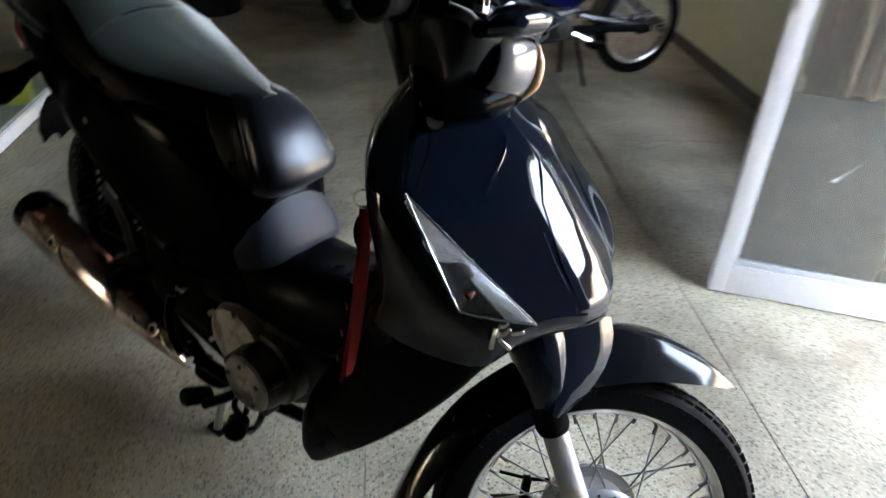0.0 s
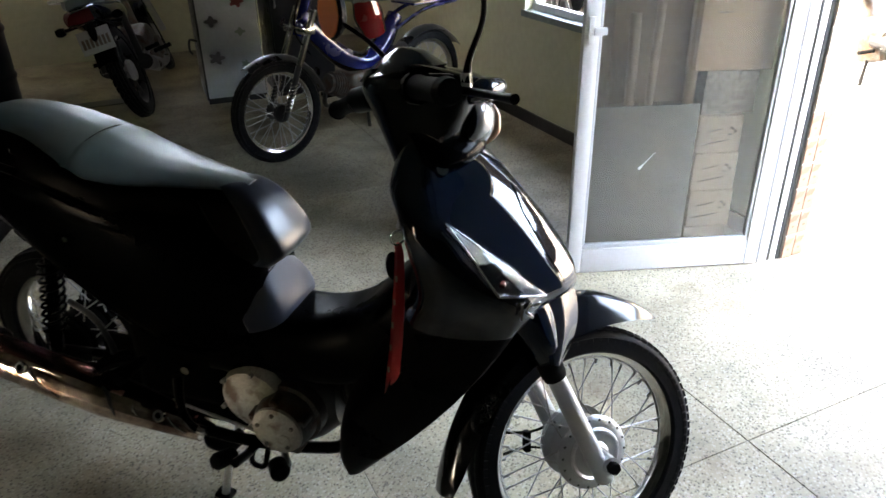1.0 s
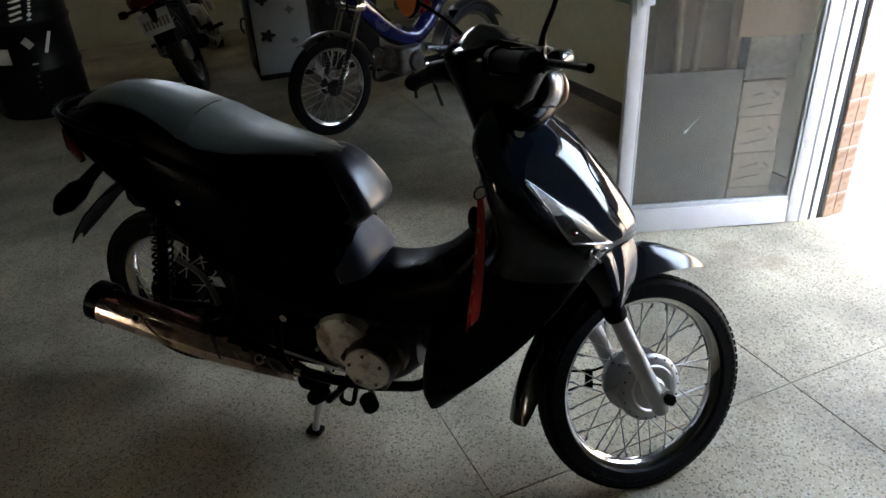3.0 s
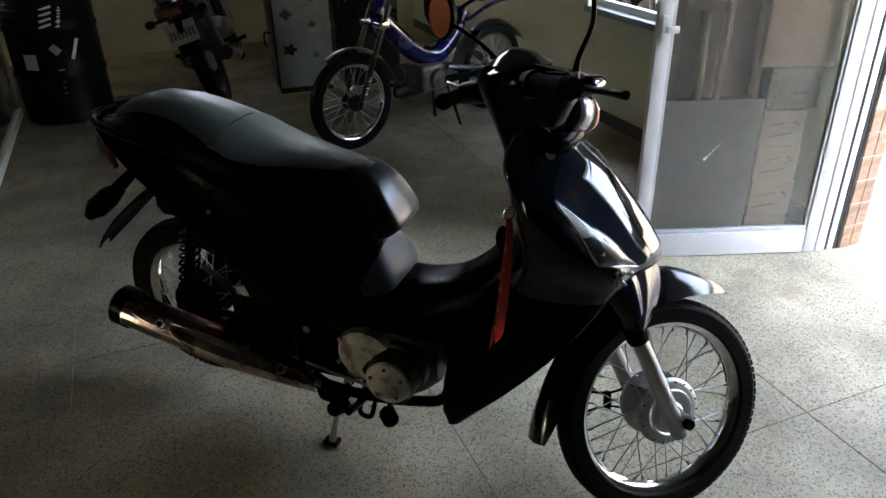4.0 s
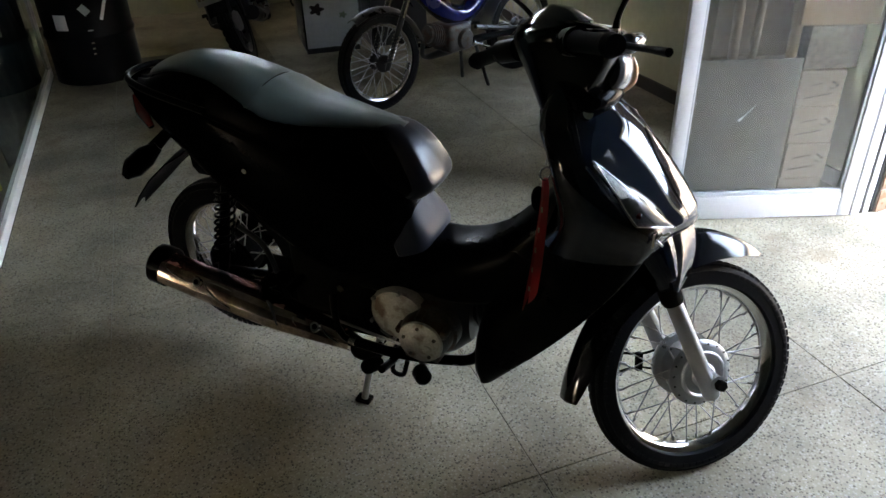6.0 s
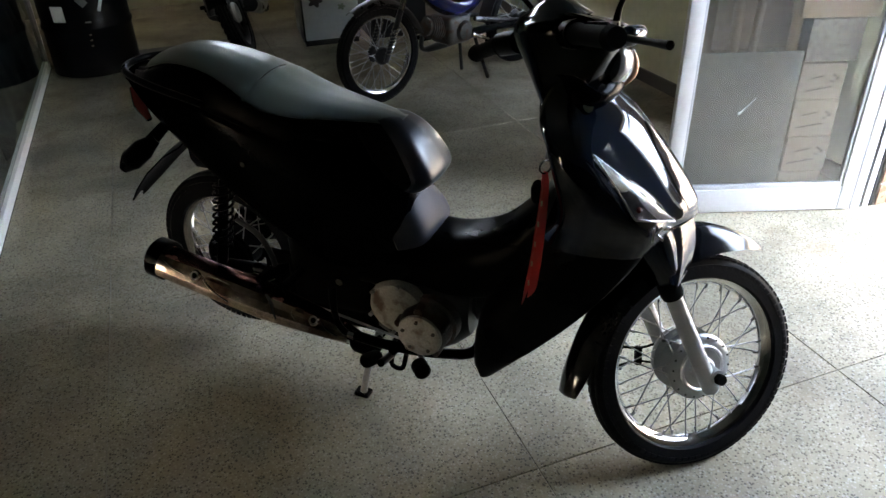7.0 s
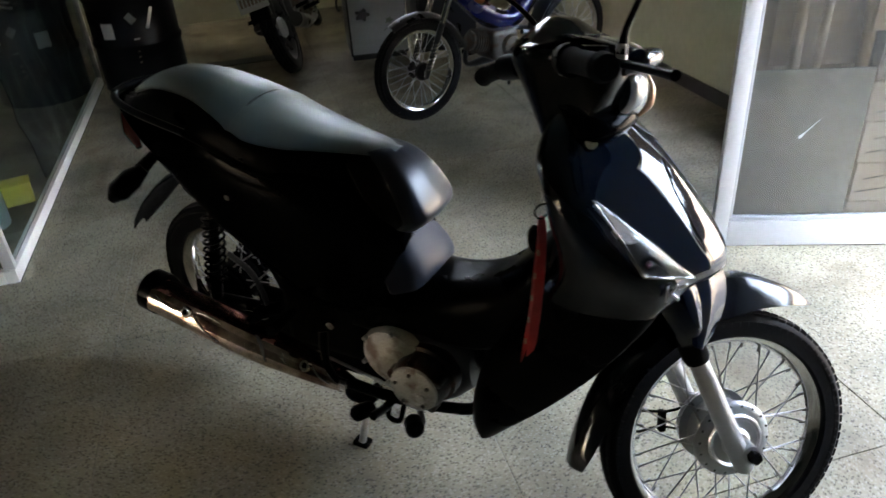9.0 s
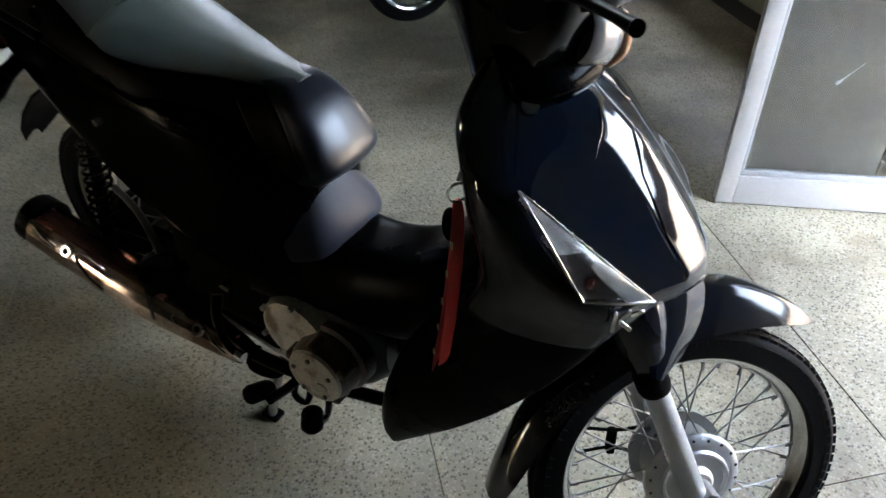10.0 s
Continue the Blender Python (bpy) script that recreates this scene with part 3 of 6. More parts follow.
    for s in (-1, 1):
        part("grip", tube([(-0.418, 0.205 * s, 1.022), (-0.419, 0.212 * s, 1.021), (-0.428, 0.345 * s, 1.008), (-0.428, 0.352 * s, 1.007)], [0.021, 0.0185, 0.0185, 0.021], 18, smooth=False), MATT, scooter, matrix=STEER)
        part("bar_end", tube([(-0.428, 0.352 * s, 1.007), (-0.429, 0.372 * s, 1.006)], [0.022, 0.018], 18, smooth=False), MATT, scooter, matrix=STEER)
        part("switch_block", tube([(-0.40, 0.13 * s, 1.025), (-0.417, 0.204 * s, 1.022)], 0.027, 14, smooth=False), SATIN, scooter, matrix=STEER)
        part("lever_perch", box(-0.405, -0.355, min(0.155 * s, 0.205 * s), max(0.155 * s, 0.205 * s), 1.008, 1.045, 0.008), SATIN, scooter, matrix=STEER)
        if s < 0:
            part("brake_lever", tube([(-0.375, 0.175 * s, 1.022), (-0.338, 0.22 * s, 1.015), (-0.330, 0.30 * s, 1.004), (-0.328, 0.366 * s, 0.995)], [0.009, 0.007, 0.0065, 0.0085], 10), SATIN, scooter, "black brake lever", matrix=STEER)
        # mirror stalk and head
        if s < 0:
            st = Vector((-0.318, -0.160, 1.032))
            stalk = [st, st + Vector((0.004, -0.004, 0.04)), st + Vector((0.02, -0.03, 0.11)), st + Vector((0.0, -0.06, 0.20))]
            head = st + Vector((0.0, -0.075, 0.23))
        else:
            st = Vector((-0.372, 0.107, 1.066))
            stalk = [st, st + Vector((-0.004, 0.012, 0.03)), st + Vector((-0.025, 0.075, 0.075)), st + Vector((-0.060, 0.150, 0.12))]
            head = Vector((-0.449, 0.297, 1.212))
        part("mirror_stalk", tube(stalk, [0.010, 0.006, 0.005, 0.005], 10), SATIN, scooter, matrix=STEER)
        part("stalk_nut", tube([st - Vector((0, 0, 0.008)), st + Vector((0, 0, 0.016))], 0.010, 6, smooth=False), STEEL, scooter, matrix=STEER, smooth=False)
        facing = Matrix.Translation(head) @ Matrix.Rotation(radians(-78), 4, "Z") @ Matrix.Rotation(radians(6), 4, "X")
        mir = lathe([(0.001, -0.004), (0.052, -0.004), (0.058, 0.002), (0.050, 0.016), (0.001, 0.022)], 28)
        bmesh.ops.scale(mir, vec=(1.02, 1, 0.98), verts=mir.verts)
        body = part("mirror", mir, SATIN, scooter, "black mirror with an orange reflection painted on its face", matrix=STEER @ facing)
        # the orange thing that the mirror reflects is painted onto its face
        face = lathe([(0.001, -0.0062), (0.050, -0.0062), (0.052, -0.0045), (0.001, -0.0045)], 28)
        part("mirror_face", face, ORANGEREFLECTION, body, "mirror face coloured as an orange reflection", matrix=STEER @ facing)
    # ignition lock with its rim under the cowl
    part("ignition_lock", tube([(-0.30, -0.075, 0.905), (-0.275, -0.10, 0.925)], [0.014, 0.012], 16, smooth=False), SATIN, scooter)
    part("lock_rim", tube([(-0.277, -0.098, 0.923), (-0.273, -0.102, 0.9265)], [0.0125, 0.0115], 16, smooth=False), CHROME, scooter)


front_end()


# ---- front panel, leg shield, tunnel ----
def levels(rows):
    """Half outlines of the nose, level by level: front, ridge edge, cheek, side, inner edge, rear."""
    return [[(F, 0, z), A + (z,), C + (z,), S + (z,), I + (z,), (R, 0, z)] for z, F, A, C, S, I, R in rows]


NOSE = levels([
    (0.958, -0.264, (-0.270, 0.030), (-0.287, 0.058), (-0.317, 0.075), (-0.355, 0.055), -0.362),
    (0.925, -0.231, (-0.243, 0.038), (-0.268, 0.082), (-0.311, 0.114), (-0.365, 0.088), -0.375),
    (0.890, -0.189, (-0.200, 0.044), (-0.236, 0.102), (-0.292, 0.155), (-0.365, 0.125), -0.380),
    (0.855, -0.155, (-0.167, 0.046), (-0.207, 0.112), (-0.262, 0.184), (-0.340, 0.160), -0.372),
    (0.800, -0.110, (-0.122, 0.048), (-0.163, 0.117), (-0.222, 0.197), (-0.318, 0.178), -0.355),
    (0.745, -0.069, (-0.080, 0.047), (-0.116, 0.114), (-0.165, 0.197), (-0.300, 0.184), -0.335),
    (0.705, -0.044, (-0.054, 0.044), (-0.084, 0.100), (-0.138, 0.186), (-0.295, 0.184), -0.330),
    (0.672, -0.041, (-0.053, 0.038), (-0.081, 0.086), (-0.130, 0.174), (-0.298, 0.184), -0.350),
    (0.640, -0.088, (-0.097, 0.036), (-0.118, 0.078), (-0.138, 0.174), (-0.308, 0.184), -0.385),
    (0.590, -0.185, (-0.185, 0.045), (-0.185, 0.090), (-0.160, 0.182), (-0.330, 0.182), -0.430),
    (0.520, -0.255, (-0.248, 0.055), (-0.240, 0.110), (-0.205, 0.188), (-0.365, 0.180), -0.470),
    (0.440, -0.315, (-0.308, 0.060), (-0.300, 0.125), (-0.265, 0.190), (-0.420, 0.180), -0.500),
    (0.350, -0.385, (-0.378, 0.065), (-0.370, 0.130), (-0.340, 0.184), (-0.475, 0.178), -0.520),
    (0.270, -0.440, (-0.435, 0.065), (-0.430, 0.130), (-0.410, 0.172), (-0.490, 0.176), -0.505),
    (0.222, -0.465, (-0.462, 0.068), (-0.460, 0.135), (-0.450, 0.162), (-0.480, 0.164), -0.482),
])
part("front_panel", sym_loft(NOSE[:9], 5, 5), GLOSS, scooter, "glossy black front panel")
ring_rows = [[(F, 0, z), (F - 0.012, hw * 0.55, z), (F - 0.045, hw, z), (F - 0.095, hw * 0.92, z), (F - 0.125, 0, z)] for z, F, hw in ((0.925, -0.228, 0.100), (0.938, -0.222, 0.104), (0.956, -0.230, 0.098), (0.972, -0.250, 0.078), (0.966, -0.262, 0.060))]
part("neck_collar", sym_loft(ring_rows, 4, 4), BODYGLOSS, scooter, "black rubber collar round the steering neck")
part("leg_shield", sym_loft(NOSE[8:], 4, 5), SATIN, scooter, "black leg shield")


def nose_skin(z, y):
    """A point on the front of the panel at height z, y off the middle plane."""
    zs = [r[0][2] for r in reversed(NOSE[:9])]
    f, ax, ay, cx, cy = [np.interp(z, zs, [v for v in reversed(col)]) for col in ([r[0][0] for r in NOSE[:9]], [r[1][0] for r in NOSE[:9]], [r[1][1] for r in NOSE[:9]], [r[2][0] for r in NOSE[:9]], [r[2][1] for r in NOSE[:9]])]
    t = abs(y)
    x = f + (ax - f) * (t / ay) ** 1.6 if t <= ay else ax + (cx - ax) * (t - ay) / (cy - ay)
    return Vector((x, y, z))


# raised cap along the ridge, with its own edges, and a trim strip on each side of it
rows = []
for z in np.linspace(0.872, 0.664, 26):
    w = float(np.interp(z, (0.664, 0.70, 0.76, 0.83, 0.872), (0.040, 0.047, 0.050, 0.034, 0.004)))
    rows.append([nose_skin(z, w * u) + Vector((0.0022, 0, 0.0015)) for u in np.linspace(-1, 1, 13)])
part("nose_cap", thick_sheet(rows, 0.003), GLOSS, scooter, "glossy black ridge cap on the front panel")
for s in (-1, 1):
    part("panel_seam", tube([nose_skin(z, s * float(np.interp(z, (0.664, 0.70, 0.76, 0.80), (0.043, 0.051, 0.055, 0.052)))) + Vector((0.0006, 0, 0)) for z in np.linspace(0.80, 0.668, 12)], 0.0011, 6), DARKGAP, scooter)
    part("panel_crease", tube([nose_skin(z, s * float(np.interp(z, (0.855, 0.905), (0.085, 0.028)))) + Vector((0.001, 0, 0)) for z in np.linspace(0.905, 0.862, 8)], [0.0006, 0.0022, 0.0010], 8), GLOSS, scooter)


def tunnel(rows, steps=5):
    out = []
    for x, top, bot, hw, sq in rows:
        out.append([(x, 0, top), (x, hw * 0.55, top - 0.004), (x, hw * (0.8 + 0.2 * sq), top - 0.05 * (1 - 0.6 * sq)), (x, hw, (top + bot) / 2), (x, hw * 0.9, bot + 0.02), (x, 0, bot)])
    return sym_loft(out, steps, 4)


part("tunnel_cover", tunnel([(-0.345, 0.715, 0.50, 0.105, 0.4), (-0.40, 0.652, 0.45, 0.11, 0.4), (-0.48, 0.575, 0.39, 0.105, 0.4), (-0.56, 0.540, 0.37, 0.105, 0.4), (-0.64, 0.530, 0.37, 0.11, 0.4), (-0.74, 0.535, 0.37, 0.125, 0.4), (-0.82, 0.54, 0.37, 0.13, 0.4)]), SATIN, scooter, "black plastic step-through tunnel cover")
part("body_side", tunnel([(-0.690, 0.655, 0.52, 0.075, 0.6), (-0.725, 0.70, 0.45, 0.118, 0.6), (-0.80, 0.755, 0.42, 0.14, 0.6), (-0.92, 0.785, 0.43, 0.152, 0.6), (-1.05, 0.81, 0.50, 0.152, 0.6), (-1.18, 0.845, 0.585, 0.145, 0.6), (-1.30, 0.868, 0.675, 0.130, 0.6), (-1.40, 0.874, 0.745, 0.108, 0.6), (-1.47, 0.876, 0.80, 0.085, 0.6), (-1.522, 0.872, 0.845, 0.055, 0.6)]), BODYGLOSS, scooter, "glossy black side and tail body")
cover = []
for z, F, hw, k in ((0.630, -0.696, 0.082, 1.0), (0.626, -0.690, 0.089, 1.0), (0.608, -0.678, 0.098, 0.9), (0.575, -0.657, 0.106, 0.7), (0.545, -0.645, 0.109, 0.5), (0.528, -0.643, 0.106, 0.4)):
    cover.append([(F, 0, z), (F - 0.002, hw * 0.5, z - 0.004 * k), (F - 0.010, hw * 0.82, z - 0.014 * k), (F - 0.032, hw * 0.99, z - 0.030 * k), (F - 0.075, hw * 1.035, z - 0.050 * k), (F - 0.075, 0, z - 0.050 * k)])
part("trunk_cover", sym_loft(cover, 4, 4), COVER, scooter, "dark grey plastic cover under the seat nose")
part("cover_lip", tube([(-0.754, -0.091, 0.582), (-0.722, -0.086, 0.604), (-0.700, -0.071, 0.618), (-0.692, -0.041, 0.627), (-0.690, 0.0, 0.631), (-0.692, 0.041, 0.627), (-0.700, 0.071, 0.618), (-0.722, 0.086, 0.604)], 0.0024, 8), LIP, scooter)


# ---- seat ----
# station, crest, top edge, lower edge, half width of the top and of the skirt
SEAT = [(-1.478, 0.884, 0.880, 0.862, 0.046, 0.060), (-1.44, 0.898, 0.887, 0.858, 0.064, 0.086), (-1.40, 0.917, 0.901, 0.855, 0.077, 0.102), (-1.34, 0.935, 0.916, 0.845, 0.084, 0.116), (-1.27, 0.938, 0.914, 0.835, 0.089, 0.127), (-1.20, 0.930, 0.902, 0.820, 0.098, 0.134), (-1.13, 0.912, 0.877, 0.803, 0.114, 0.139), (-1.085, 0.894, 0.858, 0.790, 0.125, 0.140), (-1.04, 0.872, 0.839, 0.775, 0.128, 0.140), (-0.97, 0.850, 0.825, 0.755, 0.111, 0.135), (-0.90, 0.838, 0.820, 0.730, 0.086, 0.121), (-0.83, 0.828, 0.815, 0.705, 0.061, 0.105), (-0.77, 0.820, 0.810, 0.685, 0.042, 0.093), (-0.735, 0.812, 0.804, 0.674, 0.030, 0.088)]


def seat_sections(rows):
    out = []
    for x, crest, edge, low, hw, skirt in rows:
        out.append([(x, 0, crest - 0.010), (x, hw * 0.5, crest - 0.012), (x, hw * 0.88, edge - 0.004), (x, hw * 0.985, edge - 0.010), (x, hw + (skirt - hw) * 0.55, edge - 0.35 * (edge - low)), (x, skirt, low + 0.2 * (edge - low)), (x, skirt * 0.97, low), (x, 0, low)])
    return out


seat = part("seat", sym_loft(seat_sections(SEAT), 5, 4), SEATSIDE, scooter, "black vinyl dual seat with a raised pillion, sheen coloured into its top")


def seat_cover(rows):
    out = []
    for x, crest, edge, hw in rows:
        d = crest - edge
        out.append([(x, 0, crest + 0.004), (x, hw * 0.5, crest - 0.18 * d + 0.003), (x, hw * 0.86, edge + 0.30 * d + 0.003), (x, hw * 1.01, edge), (x, hw * 0.97, edge - 0.005), (x, hw * 0.80, edge - 0.006), (x, 0, crest - 0.016)])
    return sym_loft(out, 5, 4)


# paler covers paint the sheen where the seat faces up
part("pillion_cover", seat_cover([(x, c, e, h) for x, c, e, l, h, w in [(-1.418, 0.908, 0.895, 0, 0.070, 0)] + SEAT[2:7]] + [(-1.10, 0.901, 0.864, 0.122), (-1.078, 0.889, 0.854, 0.126)]), VINYL, seat, "grained vinyl pillion top, greyed to show sheen")
part("rider_cover", seat_cover([(-1.105, 0.892, 0.855, 0.118), (-1.078, 0.892, 0.857, 0.1265), (-1.04, 0.874, 0.840, 0.1290), (-0.97, 0.851, 0.826, 0.112), (-0.90, 0.839, 0.821, 0.087), (-0.83, 0.829, 0.816, 0.062), (-0.77, 0.821, 0.811, 0.043), (-0.725, 0.811, 0.803, 0.028)]), VINYL, seat, "grained vinyl rider seat top, greyed to show sheen")
part("seam", tube([(-1.080 - 0.006 * (y / 0.118) ** 2, y, 0.897 - 0.036 * abs(y / 0.118) ** 2.2) for y in np.linspace(-0.118, 0.118, 13)], 0.0013, 6), SEATSIDE, seat)
nose_rows = []
for z, F, hw in ((0.819, -0.756, 0.026), (0.814, -0.729, 0.042), (0.798, -0.702, 0.057), (0.768, -0.672, 0.070), (0.732, -0.648, 0.080), (0.704, -0.633, 0.084), (0.684, -0.630, 0.083), (0.668, -0.640, 0.078), (0.650, -0.662, 0.070)):
    nose_rows.append([(F, 0, z), (F - 0.003, hw * 0.5, z), (F - 0.008, hw * 0.82, z), (F - 0.020, hw * 0.98, z), (F - 0.038, hw * 1.02, z), (F - 0.052, hw * 0.98, z), (F - 0.052, 0, z)])
side_rows = [[(F - 0.040, 0, z), (F - 0.041, hw * 0.6, z), (F - 0.043, hw * 1.0, z), (F - 0.075, hw * 1.08, z), (F - 0.13, hw * 1.12, z), (F - 0.13, 0, z)] for z, F, hw in ((0.798, -0.712, 0.050), (0.788, -0.694, 0.062), (0.766, -0.672, 0.072), (0.732, -0.648, 0.080), (0.704, -0.633, 0.084), (0.684, -0.630, 0.083), (0.668, -0.640, 0.078), (0.650, -0.662, 0.070))]
part("seat_front", sym_loft(side_rows, 5, 4), SEATSIDE, scooter, "black vinyl seat front")
part("seat_nose", sym_loft(nose_rows, 5, 4), NOSEVINYL, scooter, "smooth blue-black vinyl seat nose")


# ---- lamps in the front panel ----
def front_lamp(s):
    """Three-cornered turn lamp on one side of the front panel, following its skin."""
    top, low, inn = Vector((-0.245, -0.190, 0.866)), Vector((-0.082, -0.120, 0.714)), Vector((-0.150, -0.196, 0.742))

    def grid(push, n=8, shrink=0.0):
        mid = (top + low + inn) / 3
        a, b, c = [p + (mid - p) * shrink for p in (top, low, inn)]
        out = Vector((0.62, -0.72, 0.30)).normalized()
        bm = bmesh.new()
        rows = []
        for i in range(n + 1):
            row = []
            for j in range(n + 1 - i):
                u, v = i / n, j / n
                p = a * (1 - u - v) + b * u + c * v
                bulge = 27 * u * v * (1 - u - v)
                edge = u * (1 - u - v) * 4
                row.append(bm.verts.new(p + out * (push + 0.010 * bulge + 0.010 * edge)))
            rows.append(row)
        for i in range(n):
            for j in range(n - i):
                bm.faces.new((rows[i][j], rows[i + 1][j], rows[i][j + 1]))
                if j < n - i - 1:
                    bm.faces.new((rows[i + 1][j], rows[i + 1][j + 1], rows[i][j + 1]))
        return bm, out

    flip = Matrix.Diagonal((1, -1, 1, 1)) @ Matrix.Translation((-0.034, 0.030, -0.004)) if s > 0 else None
    back, out = grid(0.004)
    bmesh.ops.solidify(back, geom=back.faces[:], thickness=0.004)
    lamp = part("turn_lamp", back, BOWL, scooter, "clear three-cornered turn lamp with an amber bulb", matrix=flip)
    lens, out = grid(0.013, shrink=0.01)
    bmesh.ops.solidify(lens, geom=lens.faces[:], thickness=0.002)
    part("lens", lens, LENS, lamp, matrix=flip)
    # honeycomb of small mirrors above, chrome streaks below
    dot = lathe([(0.0004, -0.001), (0.0030, -0.0006), (0.0040, 0.0012), (0.0004, 0.0030)], 10)
    dot.transform(Matrix.Rotation(radians(90), 4, "X"))
    me = bpy.data.meshes.new("reflector_cell")
    dot.to_mesh(me)
    dot.free()
    me.materials.append(CELL)
    turn = out.to_track_quat("Z", "Y").to_matrix().to_4x4()
    for i in range(1, 16):
        for j in range(0, 8):
            u, v = 0.035 + 0.033 * i, 0.04 + 0.055 * j + (0.025 if i % 2 else 0)
            if v > u * 1.0 or u > 0.56:
                continue
            w = u - v
            p = top * (1 - u) + low * w + inn * v + out * (0.0105 + 0.008 * u)
            ob = new("reflector_cell", me)
            ob.parent = lamp
            mm = Matrix.Translation(p) @ turn @ Matrix.Diagonal((1.5, 0.85, 1, 1))
            ob.matrix_basis = (flip @ mm) if flip else mm
    for k in range(7):
        t = k / 4
        p = (top.lerp(low, 0.50)).lerp(top.lerp(inn, 0.62), 0.10 + 0.20 * t) + out * 0.016
        q = low.lerp(inn, 0.06 + 0.22 * t) + out * 0.012
        part("reflector_streak", tube([p, (p + q) / 2 + out * 0.003, q], [0.0012, 0.0030, 0.0014], 6), CELL, lamp, matrix=flip)
    c = (top * 0.18 + low * 0.27 + inn * 0.55) + out * 0.012
    bulb = lathe([(0.0005, -0.009), (0.0045, -0.008), (0.0062, -0.003), (0.0062, 0.003), (0.0045, 0.007), (0.0005, 0.009)], 16)
    part("bulb_seat", lathe([(0.0005, -0.004), (0.013, -0.003), (0.016, 0.002), (0.0005, 0.003)], 20), LAMPDARK, lamp, matrix=(flip or Matrix()) @ Matrix.Translation(c - out * 0.007) @ out.to_track_quat("Y", "Z").to_matrix().to_4x4())
    part("bulb", bulb, REDLENS, lamp, "dull amber bulb", matrix=(flip or Matrix()) @ Matrix.Translation(c))
    edge = [top + out * 0.012, low + out * 0.012, inn + out * 0.012, top + out * 0.012]
    for p, q in zip(edge, edge[1:]):
        part("lamp_trim", tube([p, (p + q) / 2 + out * 0.006, q], 0.0019, 6), CHROME, lamp, matrix=flip)


front_lamp(-1)
front_lamp(1)
# chrome badge strokes under the lamp's lower corner
badge_at = Matrix.Translation((-0.104, -0.160, 0.700)) @ Vector((0.66, -0.72, 0.22)).normalized().to_track_quat("Z", "Y").to_matrix().to_4x4()
for dx, dy, length, tilt in ((-0.012, 0.0, 0.030, 8), (0.002, 0.007, 0.021, 48), (0.003, -0.008, 0.022, -46), (0.019, 0.008, 0.018, 80)):
    part("badge", box(-0.0030, 0.0030, -length / 2, length / 2, 0.004, 0.0065, 0.0008, 1), CHROME, scooter, matrix=badge_at @ Matrix.Translation((dx, dy, 0)) @ Matrix.Rotation(radians(-tilt), 4, "Z"))


# ---- rear wheel, stand, engine, exhaust ----
def rear_end():
    M = Matrix.Translation((-1.30, 0, 0.332))
    R, lip = 0.252, 0.190
    wheel = part("rear_wheel", rim_mesh(lip, 0.026), RIMCHROME, scooter, "spoked chrome rear wheel with a drum hub", matrix=M)
    part("tyre", tyre_mesh(R, 0.044, lip - 0.004), TYRE, wheel, matrix=M)
    tagged(part("tread", tread_mesh(R - 0.0028, 0.042, 78), TYRE, wheel, smooth=False, matrix=M), kind="stuff")
    part("hub", lathe([(0.01, -0.050), (0.060, -0.046), (0.074, -0.040), (0.074, -0.034), (0.064, -0.028), (0.062, 0.028), (0.074, 0.034), (0.074, 0.040), (0.01, 0.046)], 40), MATT, wheel, matrix=M)
    spokes(wheel, M, lip, 0.066, 0.036, 36, STEEL)
    part("brake_plate", lathe([(0.001, -0.078), (0.030, -0.076), (0.060, -0.066), (0.070, -0.056), (0.070, -0.048), (0.001, -0.048)], 40), MATT, scooter, matrix=M)
    part("axle_nut", tube([(0, -0.10, 0), (0, -0.120, 0)], 0.014, 6, smooth=False), STEEL, scooter, matrix=M, smooth=False)
    for s in (-1, 1):
        part("swing_arm", tube([(-0.80, 0.075 * s, 0.36), (-1.0, 0.095 * s, 0.355), (-1.32, 0.098 * s, 0.333)], [0.022, 0.02, 0.018], 12), SATIN, scooter)
        top, low = Vector((-1.20, 0.115 * s, 0.66)), Vector((-1.275, 0.112 * s, 0.35))
        shock = part("shock_absorber", tube([low, low.lerp(top, 0.45), top], [0.016, 0.016, 0.012], 12, smooth=False), SATIN, scooter, "black rear shock absorber with a coil spring")
        coil = []
        for k in range(110):
            a = 2 * math.pi * 9 * k / 109
            p = low.lerp(top, 0.18 + 0.68 * k / 109)
            coil.append(p + Vector((0.026 * math.cos(a), 0.026 * math.sin(a), 0)))
        part("spring", tube(coil, 0.0042, 6, smooth=False), SATIN, shock)
    part("chain_case", join(tube([(-0.78, 0.11, 0.40), (-1.1, 0.115, 0.38), (-1.36, 0.115, 0.345)], [0.05, 0.045, 0.055], 12)), SATIN, scooter)
    # chromed passenger step bracket and brake rod, glinting behind the muffler
    part("step_bracket", tube([(-1.20, -0.105, 0.50), (-1.12, -0.12, 0.47), (-1.08, -0.13, 0.40), (-1.10, -0.125, 0.345), (-1.17, -0.12, 0.335)], 0.0075, 10), BLACKMETAL, scooter)
    part("brake_rod", tube([(-0.70, -0.14, 0.25), (-1.0, -0.12, 0.28), (-1.27, -0.085, 0.27)], 0.0035, 8), STEEL, scooter)
    part("passenger_step", tube([(-0.99, -0.14, 0.40), (-0.985, -0.19, 0.405), (-0.98, -0.235, 0.41)], [0.012, 0.014, 0.015], 10), MATT, scooter)
    # muffler
    a, b = Vector((-0.83, -0.147, 0.232)), Vector((-1.474, -0.154, 0.356))
    ax = (b - a).normalized()
    prof = ((0.0, 0.014), (0.04, 0.020), (0.14, 0.032), (0.30, 0.042), (0.44, 0.049), (0.58, 0.049), (0.80, 0.045), (0.97, 0.046), (1.0, 0.044))
